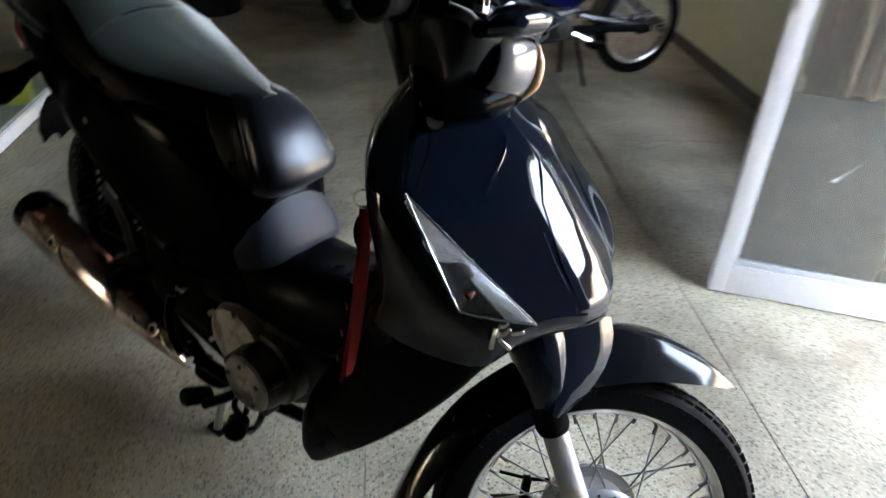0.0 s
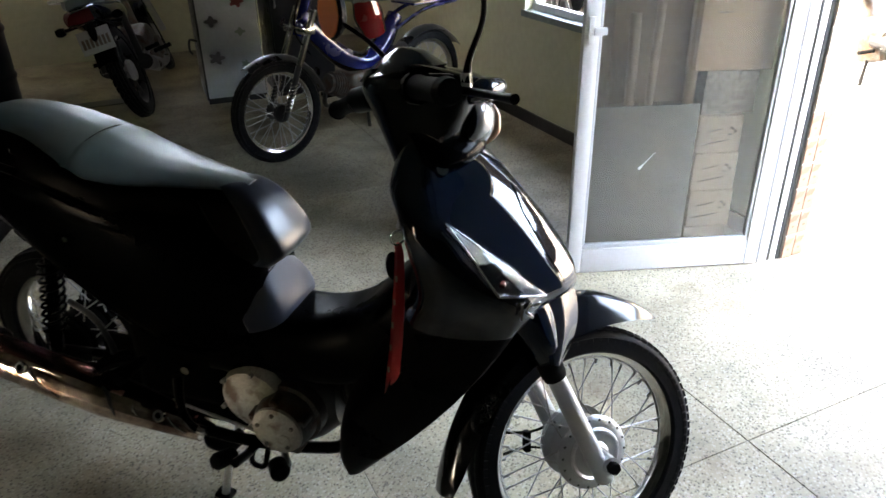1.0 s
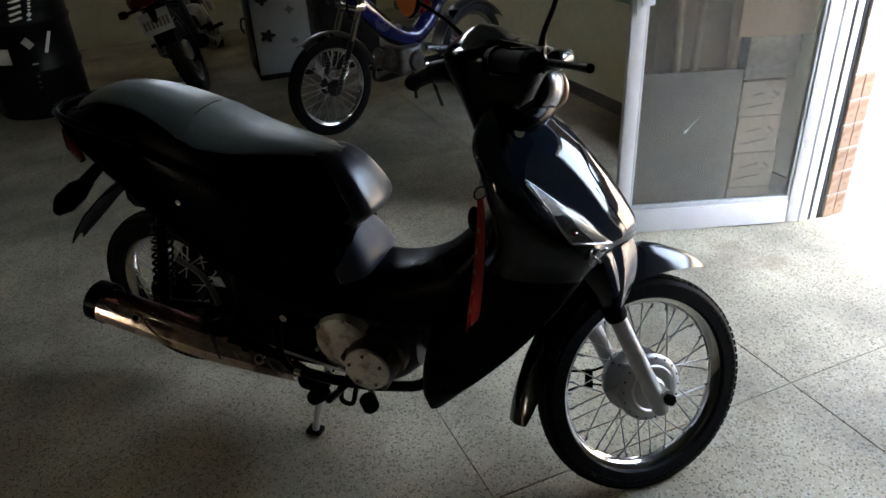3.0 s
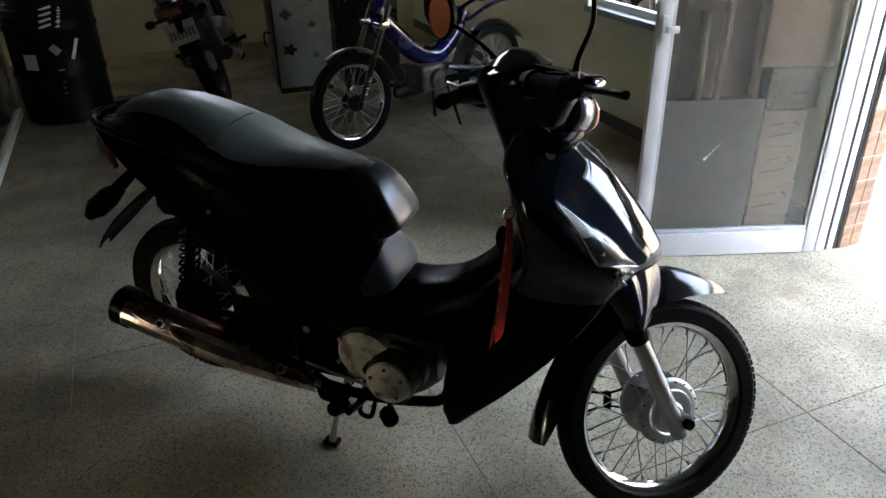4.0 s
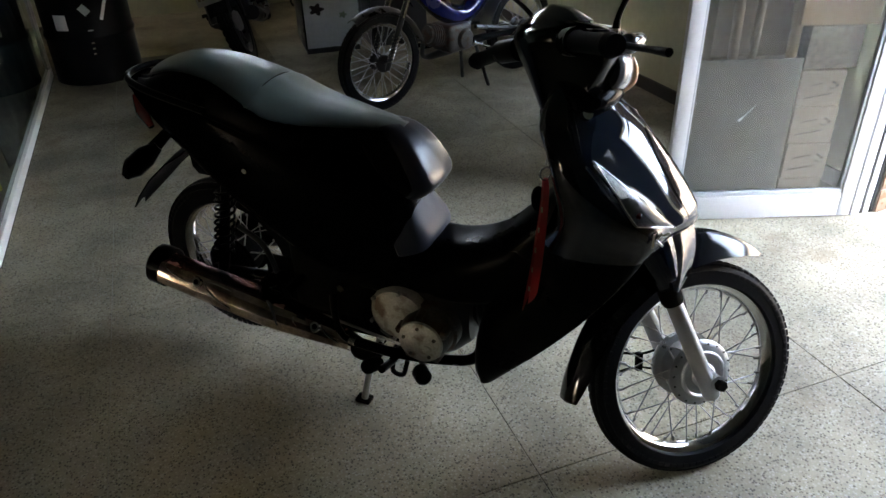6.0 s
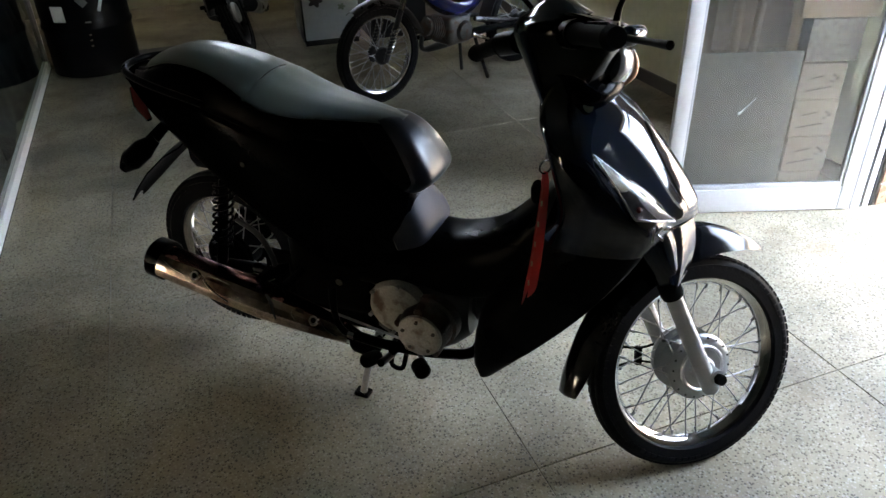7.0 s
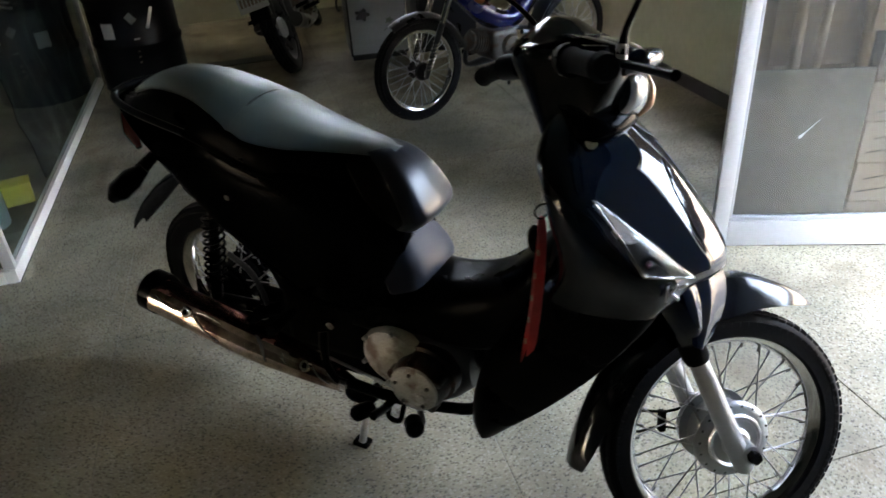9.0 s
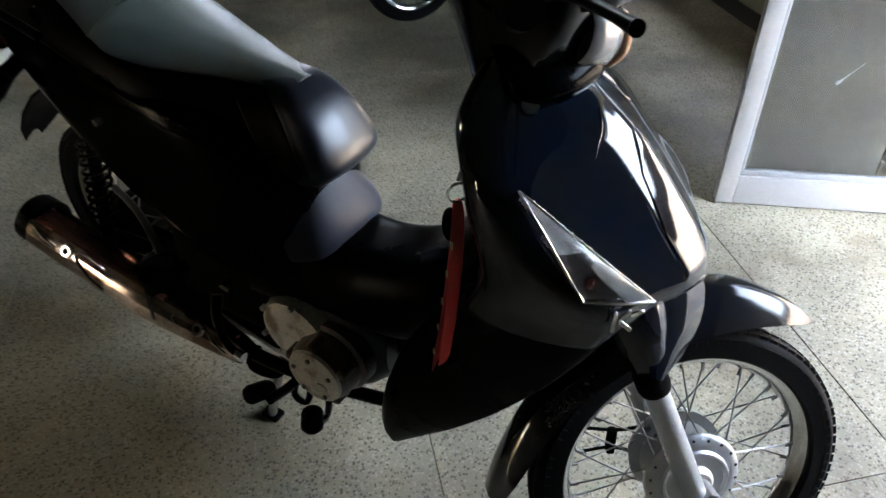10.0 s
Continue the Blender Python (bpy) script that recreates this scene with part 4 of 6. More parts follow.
    muffler = part("muffler", tube([a.lerp(b, t) for t, r in prof], [r for t, r in prof], 24, smooth=False), MATT, scooter, "chrome-shielded muffler with a black end cap")
    part("end_cap", tube([b - ax * 0.055, b - ax * 0.048, b - ax * 0.004, b + ax * 0.004, b - ax * 0.002], [0.052, 0.058, 0.058, 0.050, 0.034], 24, smooth=False), SATIN, muffler)
    part("tail_pipe", tube([b - ax * 0.02, b + ax * 0.008], 0.016, 14, smooth=False), DARKGAP, muffler)
    # heat shield: three curved plates round the outer side, with slots between
    up = Vector((0, 0, 1))
    side = ax.cross(up).normalized()
    up2 = side.cross(ax).normalized()
    if side.y > 0:
        side = -side

    def ring_point(t, w):
        """A point of the shield's skin: two gently bowed facets that meet in a ridge."""
        swell = (0.50 + 0.50 * min(1.0, t / 0.40) ** 0.8) * (1.0 - 0.06 * max(0.0, t - 0.6) / 0.4)
        corner = [(-58, 0.052), (-6, 0.064), (42, 0.060), (140, 0.056)]
        k = 0 if w < -6 else 1 if w < 42 else 2
        (w0, r0), (w1, r1) = corner[k], corner[k + 1]
        f = (w - w0) / (w1 - w0)
        p0, p1 = [(r * math.cos(radians(q)), r * math.sin(radians(q))) for q, r in ((w0, r0), (w1, r1))]
        bow = 1 + (0.22, 0.30, 1.0)[k] * f * (1 - f)
        return a.lerp(b, t) + (side * (p0[0] + (p1[0] - p0[0]) * f) + up2 * (p0[1] + (p1[1] - p0[1]) * f)) * bow * swell * 1.05

    def shield(t0, t1, w0, w1, mat, name, label):
        rows = [[ring_point(t0 + (t1 - t0) * k / 14, w0 + (w1 - w0) * j / 10) for j in range(11)] for k in range(15)]
        part(name, thick_sheet(rows, 0.0018), mat, muffler, label)

    def slot(t0, w0, t1, w1, half, name, mat, lift):
        """A leaf-shaped opening swept across the shield."""
        n = 10
        rows = []
        for k in range(n + 1):
            f = k / n
            h = half * math.sin(math.pi * min(1.0, f * 0.96 + 0.02)) ** 0.8 + 0.4
            t, w = t0 + (t1 - t0) * f, w0 + (w1 - w0) * f ** 1.5
            rows.append([ring_point(t, w + h * v) + (ring_point(t, w + h * v) - a.lerp(b, t)).normalized() * lift for v in (-1, 0, 1)])
        part(name, thick_sheet(rows, 0.001), mat, muffler)

    shield(0.04, 0.93, 58, 104, BRONZE, "heat_shield", "red-brown heat-tinted upper shield")
    shield(0.03, 0.93, -56, 57.5, SHIELDCHROME, "heat_shield", "worn chrome lower shield")
    for t0, w0, t1, w1, h in ((0.415, 62, 0.335, 6, 7),):
        slot(t0, w0, t1, w1, h, "shield_slot", DARKGAP, 0.0022)
    for path in (((0.700, 44), (0.685, 28), (0.63, 12), (0.56, 2)), ((0.690, 46), (0.64, 49), (0.57, 46)), ((0.28, 46), (0.275, 32), (0.255, 22)), ((0.15, 42), (0.12, 24), (0.07, 12)), ((0.90, 40), (0.85, 30), (0.79, 26))):
        part("shield_rib", tube([ring_point(t, w) + (ring_point(t, w) - a.lerp(b, t)).normalized() * 0.0012 for t, w in path], [0.0012, 0.0028, 0.0012], 8), CHROME, muffler)
    for t, w in ((0.18, 38), (0.735, 34)):
        p = ring_point(t, w)
        out = (p - a.lerp(b, t)).normalized()
        turn = Matrix.Translation(p + out * 0.002) @ (-out).to_track_quat("Y", "Z").to_matrix().to_4x4()
        washer = part("shield_washer", lathe([(0.006, -0.004), (0.013, -0.004), (0.016, 0.0), (0.013, 0.003), (0.006, 0.003)], 20), CHROME, muffler, matrix=turn)
        part("shield_screw", lathe([(0.0005, -0.005), (0.0075, -0.004), (0.0085, 0.0), (0.0005, 0.002)], 14), MATT, washer, matrix=turn)
    part("header_pipe", tube([(-0.50, -0.06, 0.30), (-0.52, -0.09, 0.225), (-0.60, -0.105, 0.205), (-0.74, -0.125, 0.205), (-0.84, -0.147, 0.232)], 0.0145, 12), SATIN, scooter)
    part("kick_lever", tube([(-0.887, -0.160, 0.383), (-0.877, -0.180, 0.350), (-0.870, -0.185, 0.307), (-0.854, -0.185, 0.273), (-0.826, -0.186, 0.266)], [0.012, 0.010, 0.009, 0.009, 0.009], 10), SATIN, scooter, "black kick lever")
    part("lever_tip", tube([(-0.836, -0.1865, 0.268), (-0.818, -0.187, 0.266)], 0.0115, 12, smooth=False), CHROME, scooter)
    part("frame_plate", box(-1.12, -0.79, -0.118, -0.096, 0.235, 0.43, 0.010, 2), MATT, scooter, "black frame plate behind the muffler")
    # muffler stay
    part("muffler_stay", tube([(-1.04, -0.115, 0.38), (-1.09, -0.135, 0.372), (-1.12, -0.165, 0.352)], [0.020, 0.020, 0.012], 8), SATIN, scooter)
    # engine
    secs = []
    for x, t, bt, hw in ((-0.86, 0.44, 0.27, 0.07), (-0.80, 0.47, 0.23, 0.105), (-0.70, 0.46, 0.205, 0.115), (-0.60, 0.42, 0.21, 0.11), (-0.54, 0.39, 0.25, 0.08)):
        secs.append([(x, 0, t), (x, hw * 0.8, t - 0.01), (x, hw, t - 0.05), (x, hw, bt + 0.04), (x, hw * 0.7, bt), (x, 0, bt)])
    engine = part("engine", sym_loft(secs, 3, 3), BLACKMETAL, scooter, "dusty cast aluminium engine with round side covers")
    clutch = lathe([(0.0005, -0.190), (0.046, -0.188), (0.060, -0.182), (0.066, -0.170), (0.070, -0.135), (0.078, -0.130), (0.080, -0.100), (0.0005, -0.100)], 40)
    part("clutch_cover", clutch, DARKCASE, engine, "round oily clutch cover", matrix=Matrix.Translation((-0.632, 0, 0.315)))
    for q0 in (25, 95, 165, 235, 305):
        q = radians(q0)
        c0 = Vector((-0.632 + 0.064 * math.cos(q), 0, 0.315 + 0.064 * math.sin(q)))
        part("cover_boss", tube([c0 + Vector((0, -0.15, 0)), c0 + Vector((0, -0.178, 0)), c0 + Vector((0, -0.182, 0))], [0.012, 0.011, 0.007], 12, smooth=False), DARKCASE, engine)
        part("face_screw", tube([c0 + Vector((-0.020 * math.cos(q), -0.190, -0.020 * math.sin(q))), c0 + Vector((-0.020 * math.cos(q), -0.195, -0.020 * math.sin(q)))], 0.005, 8, smooth=False), DARKCASE, engine)
    part("cover_face", lathe([(0.0005, -0.1925), (0.052, -0.1915), (0.058, -0.1885), (0.060, -0.182), (0.0005, -0.180)], 40), CASE, engine, "stained aluminium cover face", matrix=Matrix.Translation((-0.632, 0, 0.315)))
    part("inspection_cap", lathe([(0.0005, -0.196), (0.012, -0.195), (0.014, -0.188), (0.0005, -0.186)], 18), CASE, engine, matrix=Matrix.Translation((-0.612, 0, 0.300)))
    part("cover_ring", lathe([(0.040, -0.189), (0.043, -0.1925), (0.047, -0.1915), (0.049, -0.187)], 40), CASE, engine, matrix=Matrix.Translation((-0.632, 0, 0.315)))
    secs = []
    for y, r in ((0.10, 0.086), (0.125, 0.084), (0.142, 0.076), (0.150, 0.060)):
        secs.append([Vector((-0.715 + 0.92 * r * math.cos(q) * 1.05, -y, 0.345 + r * 0.95 * math.sin(q))) for q in [2 * math.pi * k / 28 for k in range(28)]])
    part("crank_cover", skin(secs), CASE, engine, "dull aluminium crankcase cover")
    for k in range(6):
        q = 2 * math.pi * k / 6 + 0.4
        part("cover_bolt", tube([(-0.715 + 0.078 * math.cos(q), -0.14, 0.345 + 0.072 * math.sin(q)), (-0.715 + 0.078 * math.cos(q), -0.151, 0.345 + 0.072 * math.sin(q))], 0.006, 6, smooth=False), STEEL, engine)
    part("cylinder", tube([(-0.60, 0, 0.33), (-0.44, 0, 0.355)], 0.055, 20, smooth=False), BLACKMETAL, engine)
    for k in range(7):
        part("cooling_fin", tube([(-0.585 + 0.018 * k, 0, 0.331 + 0.0024 * k), (-0.580 + 0.018 * k, 0, 0.3316 + 0.0024 * k)], 0.066, 20, smooth=False), BLACKMETAL, engine)
    # foot pegs on a cross bar, brake pedal
    part("peg_bar", tube([(-0.73, -0.22, 0.225), (-0.735, -0.12, 0.195), (-0.735, 0.12, 0.195), (-0.73, 0.22, 0.225)], 0.011, 10), SATIN, scooter)
    for s in (-1, 1):
        part("foot_peg", tube([(-0.752, 0.19 * s, 0.222), (-0.753, 0.20 * s, 0.224), (-0.762, 0.238 * s, 0.238), (-0.763, 0.244 * s, 0.240)], [0.014, 0.019, 0.020, 0.016], 12, smooth=False), MATT, scooter, "ribbed black rubber foot peg")
    part("brake_pedal", tube([(-0.66, -0.13, 0.205), (-0.63, -0.165, 0.205), (-0.612, -0.200, 0.218), (-0.610, -0.228, 0.240)], 0.0075, 10), BLACKMETAL, scooter)
    part("pedal_pad", tube([(-0.628, -0.214, 0.246), (-0.622, -0.218, 0.248), (-0.600, -0.244, 0.256), (-0.595, -0.250, 0.258)], [0.014, 0.021, 0.021, 0.014], 16, smooth=False), MATT, scooter, "black rubber pedal pad")
    # centre stand
    for s in (-1, 1):
        part("stand_leg", tube([(-0.80, 0.085 * s, 0.21), (-0.83, 0.115 * s, 0.10), (-0.845, 0.130 * s, 0.015)], [0.012, 0.010, 0.010], 10), STEEL, scooter)
        part("stand_foot", box(-0.872, -0.826, 0.126 * s - 0.017, 0.126 * s + 0.017, 0.0, 0.014, 0.006), MATT, scooter)
    part("stand_bar", tube([(-0.80, -0.085, 0.205), (-0.80, 0.085, 0.205)], 0.016, 10, smooth=False), MATT, scooter)
    part("stand_lug", join(tube([(-0.86, -0.12, 0.215), (-0.84, -0.14, 0.20), (-0.80, -0.13, 0.19), (-0.78, -0.11, 0.21)], [0.012, 0.024, 0.022, 0.014], 10)), MATT, scooter)
    part("kick_hook", tube([(-0.735, -0.135, 0.205), (-0.735, -0.15, 0.165), (-0.705, -0.15, 0.16), (-0.695, -0.14, 0.20)], 0.007, 8), SATIN, scooter)
    # inner fender, frame tube and air box under the body
    part("inner_fender", join(tube([(-1.02, 0, 0.55), (-1.06, 0, 0.62), (-1.2, 0, 0.66), (-1.35, 0, 0.66)], [0.04, 0.07, 0.075, 0.07], 12)), MATT, scooter)
    part("frame_tube", tube([(-0.70, 0, 0.45), (-0.88, 0, 0.42), (-0.98, 0, 0.50), (-1.05, 0, 0.60)], [0.05, 0.06, 0.06, 0.05], 12), MATT, scooter)
    part("air_box", box(-1.04, -0.78, -0.125, 0.125, 0.28, 0.52, 0.03, 3), MATT, scooter)
    # tail lamp, mudguard, indicators
    for s in (-1, 1):
        part("tail_lamp", tube([(-1.495, 0.066 * s, 0.826), (-1.465, 0.083 * s, 0.790), (-1.432, 0.095 * s, 0.754)], [0.007, 0.017, 0.008], 12), REDLENS, scooter, "dull red tail lamp lens")
        st = Vector((-1.40, 0.08 * s, 0.735))
        en = Vector((-1.412, 0.155 * s, 0.700))
        part("indicator_stalk", tube([st, en], [0.015, 0.018], 10, smooth=False), MATT, scooter)
        part("indicator", tube([(-1.396, 0.125 * s, 0.716), (-1.420, 0.152 * s, 0.695), (-1.448, 0.176 * s, 0.668), (-1.468, 0.190 * s, 0.646)], [0.014, 0.029, 0.029, 0.012], 14), SATIN, scooter, "smoked rear indicator")
    rows = []
    for x, z, hw in ((-1.36, 0.70, 0.072), (-1.42, 0.665, 0.078), (-1.50, 0.600, 0.070), (-1.575, 0.528, 0.052), (-1.635, 0.468, 0.022)):
        rows.append([Vector((x - 0.02 * (v * v), hw * v, z - 0.028 * v * v)) for v in np.linspace(-1, 1, 9)])
    part("rear_mudguard", thick_sheet(rows, 0.004), MATT, scooter, "black rear mudguard tongue")
    part("grab_rail", tube([(-1.20, -0.148, 0.842), (-1.38, -0.128, 0.868), (-1.495, -0.075, 0.876), (-1.522, 0, 0.879), (-1.495, 0.075, 0.876), (-1.38, 0.128, 0.868), (-1.20, 0.148, 0.842)], 0.009, 10), SATIN, scooter)
    part("body_screw", tube([(-1.105, -0.148, 0.70), (-1.105, -0.157, 0.70)], 0.007, 10, smooth=False), CHROME, scooter)
    part("stay_bolt", tube([(-0.866, -0.13, 0.405), (-0.866, -0.158, 0.405)], 0.011, 6, smooth=False), CHROME, scooter, smooth=False)


rear_end()

# ---- key strap ----
strap = empty("key_strap", scooter.matrix_world @ pose(-0.338, -0.165, 0.862), "red woven key strap on a chrome ring hanging from the ignition", "key strap")
part("chain_link", tube([(0.012, 0.02, 0.01), (0.004, 0.012, -0.002), (0.0, 0.0, -0.03)], 0.003, 8), STEEL, strap)
ring = lathe([(0.0125, -0.0015), (0.0155, -0.0015), (0.0155, 0.0015), (0.0125, 0.0015)], 24)
part("ring", ring, CHROME, strap, "chrome split ring", matrix=Matrix.Translation((0, 0, -0.048)) @ Matrix.Rotation(radians(50), 4, "Z"))
for k, (dx, dy, tw) in enumerate(((0.0, 0.0, 0.0), (-0.010, 0.008, 0.9))):
    rows = []
    for z, off, w in ((-0.06, 0.0, 0.006), (-0.09, 0.002, 0.008), (-0.17, 0.0, 0.009), (-0.26, -0.004, 0.009), (-0.34, -0.010, 0.009), (-0.385, -0.014, 0.008)):
        a = 0.6 + tw + z * 2.2
        rows.append([Vector((off + dx * (-z * 3) + u * w * math.cos(a), 0.07 * z * min(1, -z * 3) + dy * (-z * 2) + u * w * math.sin(a), z)) for u in (-1, -0.5, 0, 0.5, 1)])
    cols = [smooth_path(c, 4) for c in zip(*rows)]
    part("band", thick_sheet([list(r) for r in zip(*cols)], 0.002), RED, strap)
for k in range(5):
    part("band_print", box(-0.0018, 0.0018, -0.0048, -0.0036, -0.13 - 0.045 * k, -0.118 - 0.045 * k), PALECARD, strap, matrix=Matrix.Translation((-0.003 * k, -0.012 - 0.008 * k, 0)))
fob = lathe([(0.0005, -0.006), (0.014, -0.006), (0.018, 0), (0.014, 0.006), (0.0005, 0.006)], 20)
part("fob", fob, MATT, strap, "black round fob", matrix=Matrix.Translation((-0.016, 0.012, -0.115)) @ Matrix.Diagonal((0.9, 1, 1.7, 1)))

# ---- glass door leaf, hinge post, tiled pilaster ----
ANG = -20.1
door = empty("glass_door", pose(1.325, 2.02, 0.004, 0, 0, ANG), "white aluminium framed glass door standing half open", "door")
DL, DT, DH = 0.758, 0.036, 2.1
part("stile", box(0, 0.053, -DT / 2, DT / 2, 0, DH, 0.004), ALUWHITE, door)
part("stile", box(DL - 0.05, DL, -DT / 2, DT / 2, 0, DH, 0.004), ALUWHITE, door)
part("bottom_rail", box(0.0535, DL - 0.0505, -DT / 2 + 0.001, DT / 2 - 0.001, 0, 0.10, 0.004), ALUWHITE, door)
part("top_rail", box(0.0535, DL - 0.0505, -DT / 2 + 0.001, DT / 2 - 0.001, DH - 0.07, DH, 0.004), ALUWHITE, door)
for z0, z1 in ((0.1005, 0.118), (DH - 0.088, DH - 0.0705)):
    part("glazing_bead", box(0.054, DL - 0.051, -0.012, 0.012, z0, z1, 0.003), GREYBEAD, door)
for x0, x1 in ((0.0535, 0.064), (DL - 0.062, DL - 0.0505)):
    part("glazing_bead", box(x0, x1, -0.012, 0.012, 0.1185, DH - 0.0885, 0.003), GREYBEAD, door)
pane = part("pane", box(0.060, DL - 0.057, -0.0025, 0.0025, 0.110, DH - 0.08), PANE, door, "clear glass pane with a pale reflection veil mixed in", smooth=False)
pane.visible_shadow = False
part("latch", join(box(0.030, 0.075, -DT / 2 - 0.014, -DT / 2 - 0.001, 0.90, 0.925, 0.004), box(0.012, 0.034, -DT / 2 - 0.008, -DT / 2 - 0.001, 0.87, 0.96, 0.003)), ALUWHITE, door, "white latch")
part("scratch", tube([(0.242, -0.0035, 0.413), (0.248, -0.0035, 0.419), (0.262, -0.0035, 0.434), (0.300, -0.0035, 0.477)], [0.0040, 0.0050, 0.0014, 0.0005], 8), PAPER, door, "white paint scratch on the glass")

post = structure("door_1", box(2.042, 2.088, 1.742, 1.778, 0, 2.6, 0.004), ALUWHITE, "white aluminium door post")
structure("trim", box(2.0885, 2.098, 1.745, 1.775, 0, 2.6), DARKGAP, "black rubber seal beside the door post")
structure("trim", box(2.0985, 2.132, 1.738, 1.775, 0, 2.6, 0.003), ALUWHITE, "white aluminium door frame")
structure("trim", box(2.1325, 2.1495, 1.735, 1.79, 0, 2.6), DARKGAP, "black rubber seal along the pilaster")
pil = structure("wall_pilaster", box(2.150, 2.262, 1.727, 1.899, -0.1, 2.6), GROUT, "narrow pilaster clad in tan and cream ceramic tiles")
random.seed(7)
tile_meshes = {}
for mat in (BROWNTILE, CREAMTILE):
    for key, (w, d) in (("front", (0.054, 0.006)), ("end", (0.006, 0.082))):
        bm = box(-w / 2, w / 2, -d / 2, d / 2, 0.0025, 0.0975, 0.0015, 1)
        me = bpy.data.meshes.new("tile")
        bm.to_mesh(me)
        bm.free()
        me.materials.append(mat)
        tile_meshes[mat.name, key] = me
for k in range(24):
    mat = BROWNTILE if k < 6 else CREAMTILE
    for x in (2.178, 2.2345):
        ob = new("tile", tile_meshes[mat.name, "front"])
        ob.parent = pil
        ob.location = (x, 1.7255 + random.uniform(-0.0005, 0.0005), 0.1 * k)
    for y in (1.770, 1.856):
        ob = new("tile", tile_meshes[mat.name, "end"])
        ob.parent = pil
        ob.location = (2.2635 + random.uniform(-0.0005, 0.0005), y, 0.1 * k)

# ---- window ----
win = structure("window_1", join(box(2.19, 2.33, W0 - 0.03, W1 + 0.03, 0.622, 0.66, 0.004)), SILL, "wide shop window with a grey-green sill and white frame")
part("frame", box(2.25, 2.29, W0, W1, 0.661, 0.70, 0.003), ALUWHITE, win)
part("frame", box(2.25, 2.29, W0, W1, 0.96, 0.999, 0.003), ALUWHITE, win)
for y in (W0 + 0.02, 3.14, W1 - 0.02):
    part("mullion", box(2.252, 2.288, y - 0.018, y + 0.018, 0.701, 0.959, 0.003), ALUWHITE, win)

# ---- behind the glass door ----
leaf = pose(1.325, 2.02, 0, 0, 0, ANG)
# added sheet: its grey replaces the floor and reflections seen in the glass
board = tagged(finish("grey_fill", box(0.03, 0.462, 0.040, 0.050, 0.0, 0.64, 0.002), GREYFILL), "plain grey sheet added for the floor and reflections seen in the door glass", "board")
board.matrix_world = leaf


def carton(w, d, h, mat, m, label, marks):
    c = finish("carton", box(-w / 2, w / 2, 0, d, 0, h, 0.004), mat)
    tagged(c, label, "cardboard box", "cartons behind the door")
    c.matrix_world = m
    part("lid_flap", box(-w / 2 + 0.002, w / 2 - 0.002, -0.003, -0.0002, h - 0.034, h - 0.003, 0.001), mat, c, smooth=False)
    for x, z, lw, lh, tilt in marks:
        part("print_bar", box(-lw / 2, lw / 2, -0.0042, -0.0002, -lh / 2, lh / 2), INK, c, smooth=False, matrix=Matrix.Translation((x, 0, z)) @ Matrix.Rotation(radians(tilt), 4, "Y"))
    return c


random.seed(11)
z = 0.0
for k, h in enumerate((0.15, 0.15, 0.15, 0.14)):
    marks = [(-0.025 + 0.006 * k, h * 0.30, 0.105, 0.0028, -9), (-0.02, h * 0.62, 0.085 - 0.012 * k, 0.0024, -11), (0.045, h * 0.66, 0.014, 0.009, 30), (0.058, h * 0.58, 0.012, 0.007, -50), (0.040, h * 0.50, 0.016, 0.004, 10)]
    carton(0.170, 0.24, h - 0.001, PALECARD, leaf @ pose(0.556 + random.uniform(-0.006, 0.006), 0.045, z, 0, 0, random.uniform(-2, 2)), "pale flat cardboard carton with dark printing", marks)
    z += h
carton(0.20, 0.22, 0.16, GREYCARD, leaf @ pose(0.575, 0.06, z + 0.001, 0, 0, 1.5), "dun cardboard box stacked on pale cartons", [(0.03, 0.06, 0.05, 0.004, 0)])
carton(0.28, 0.26, 0.42, CARDBOARD, leaf @ pose(0.57, 0.055, z + 0.162, 0, 0, -2), "large brown cardboard box stacked on cartons", [(-0.06, 0.2, 0.05, 0.004, 0)])
crate = tagged(finish("packing_crate", box(0.16, 0.49, 0.07, 0.32, 0.0, 0.62, 0.006), DARKCARD), "brown packing crate standing behind the added grey sheet", "crate")
crate.matrix_world = leaf
carton(0.30, 0.17, 0.42, DARKCARD, leaf @ pose(0.30, 0.145, 0.621, 0, 0, 2), "large brown cardboard box stacked on a crate", [(-0.06, 0.2, 0.05, 0.004, 0)])
for x, y, r, h, lean, mat in ((0.440, 0.105, 0.020, 0.40, 0.004, CARDBOARD), (0.292, 0.102, 0.015, 0.38, 0.010, DARKCARD), (0.222, 0.108, 0.019, 0.33, -0.006, DARKCARD)):
    roll = tagged(finish("cardboard_tube", tube([(0, 0, 0), (lean, 0.004, h)], r, 16, smooth=False), mat), "brown cardboard tube standing on a crate", "tube", "tubes behind the door")
    roll.matrix_world = leaf @ pose(x, y, 0.621)

# ---- glass showcase along the side ----
case = empty("glass_partition", pose(-1.2, 2.7, 0), "glass shop partition on a white aluminium floor rail", "partition")
part("floor_rail", box(-0.022, 0.022, 0.0, 2.62, 0.001, 0.055, 0.004), WHITERAIL, case, "white aluminium floor rail")
part("floor_rail", box(-2.6, -0.023, 0.0, 0.045, 0.001, 0.055, 0.004), WHITERAIL, case, "white aluminium floor rail")
part("rail_seal", box(-0.024, 0.024, 0.001, 2.619, 0.0, 0.001), DARKGAP, case)
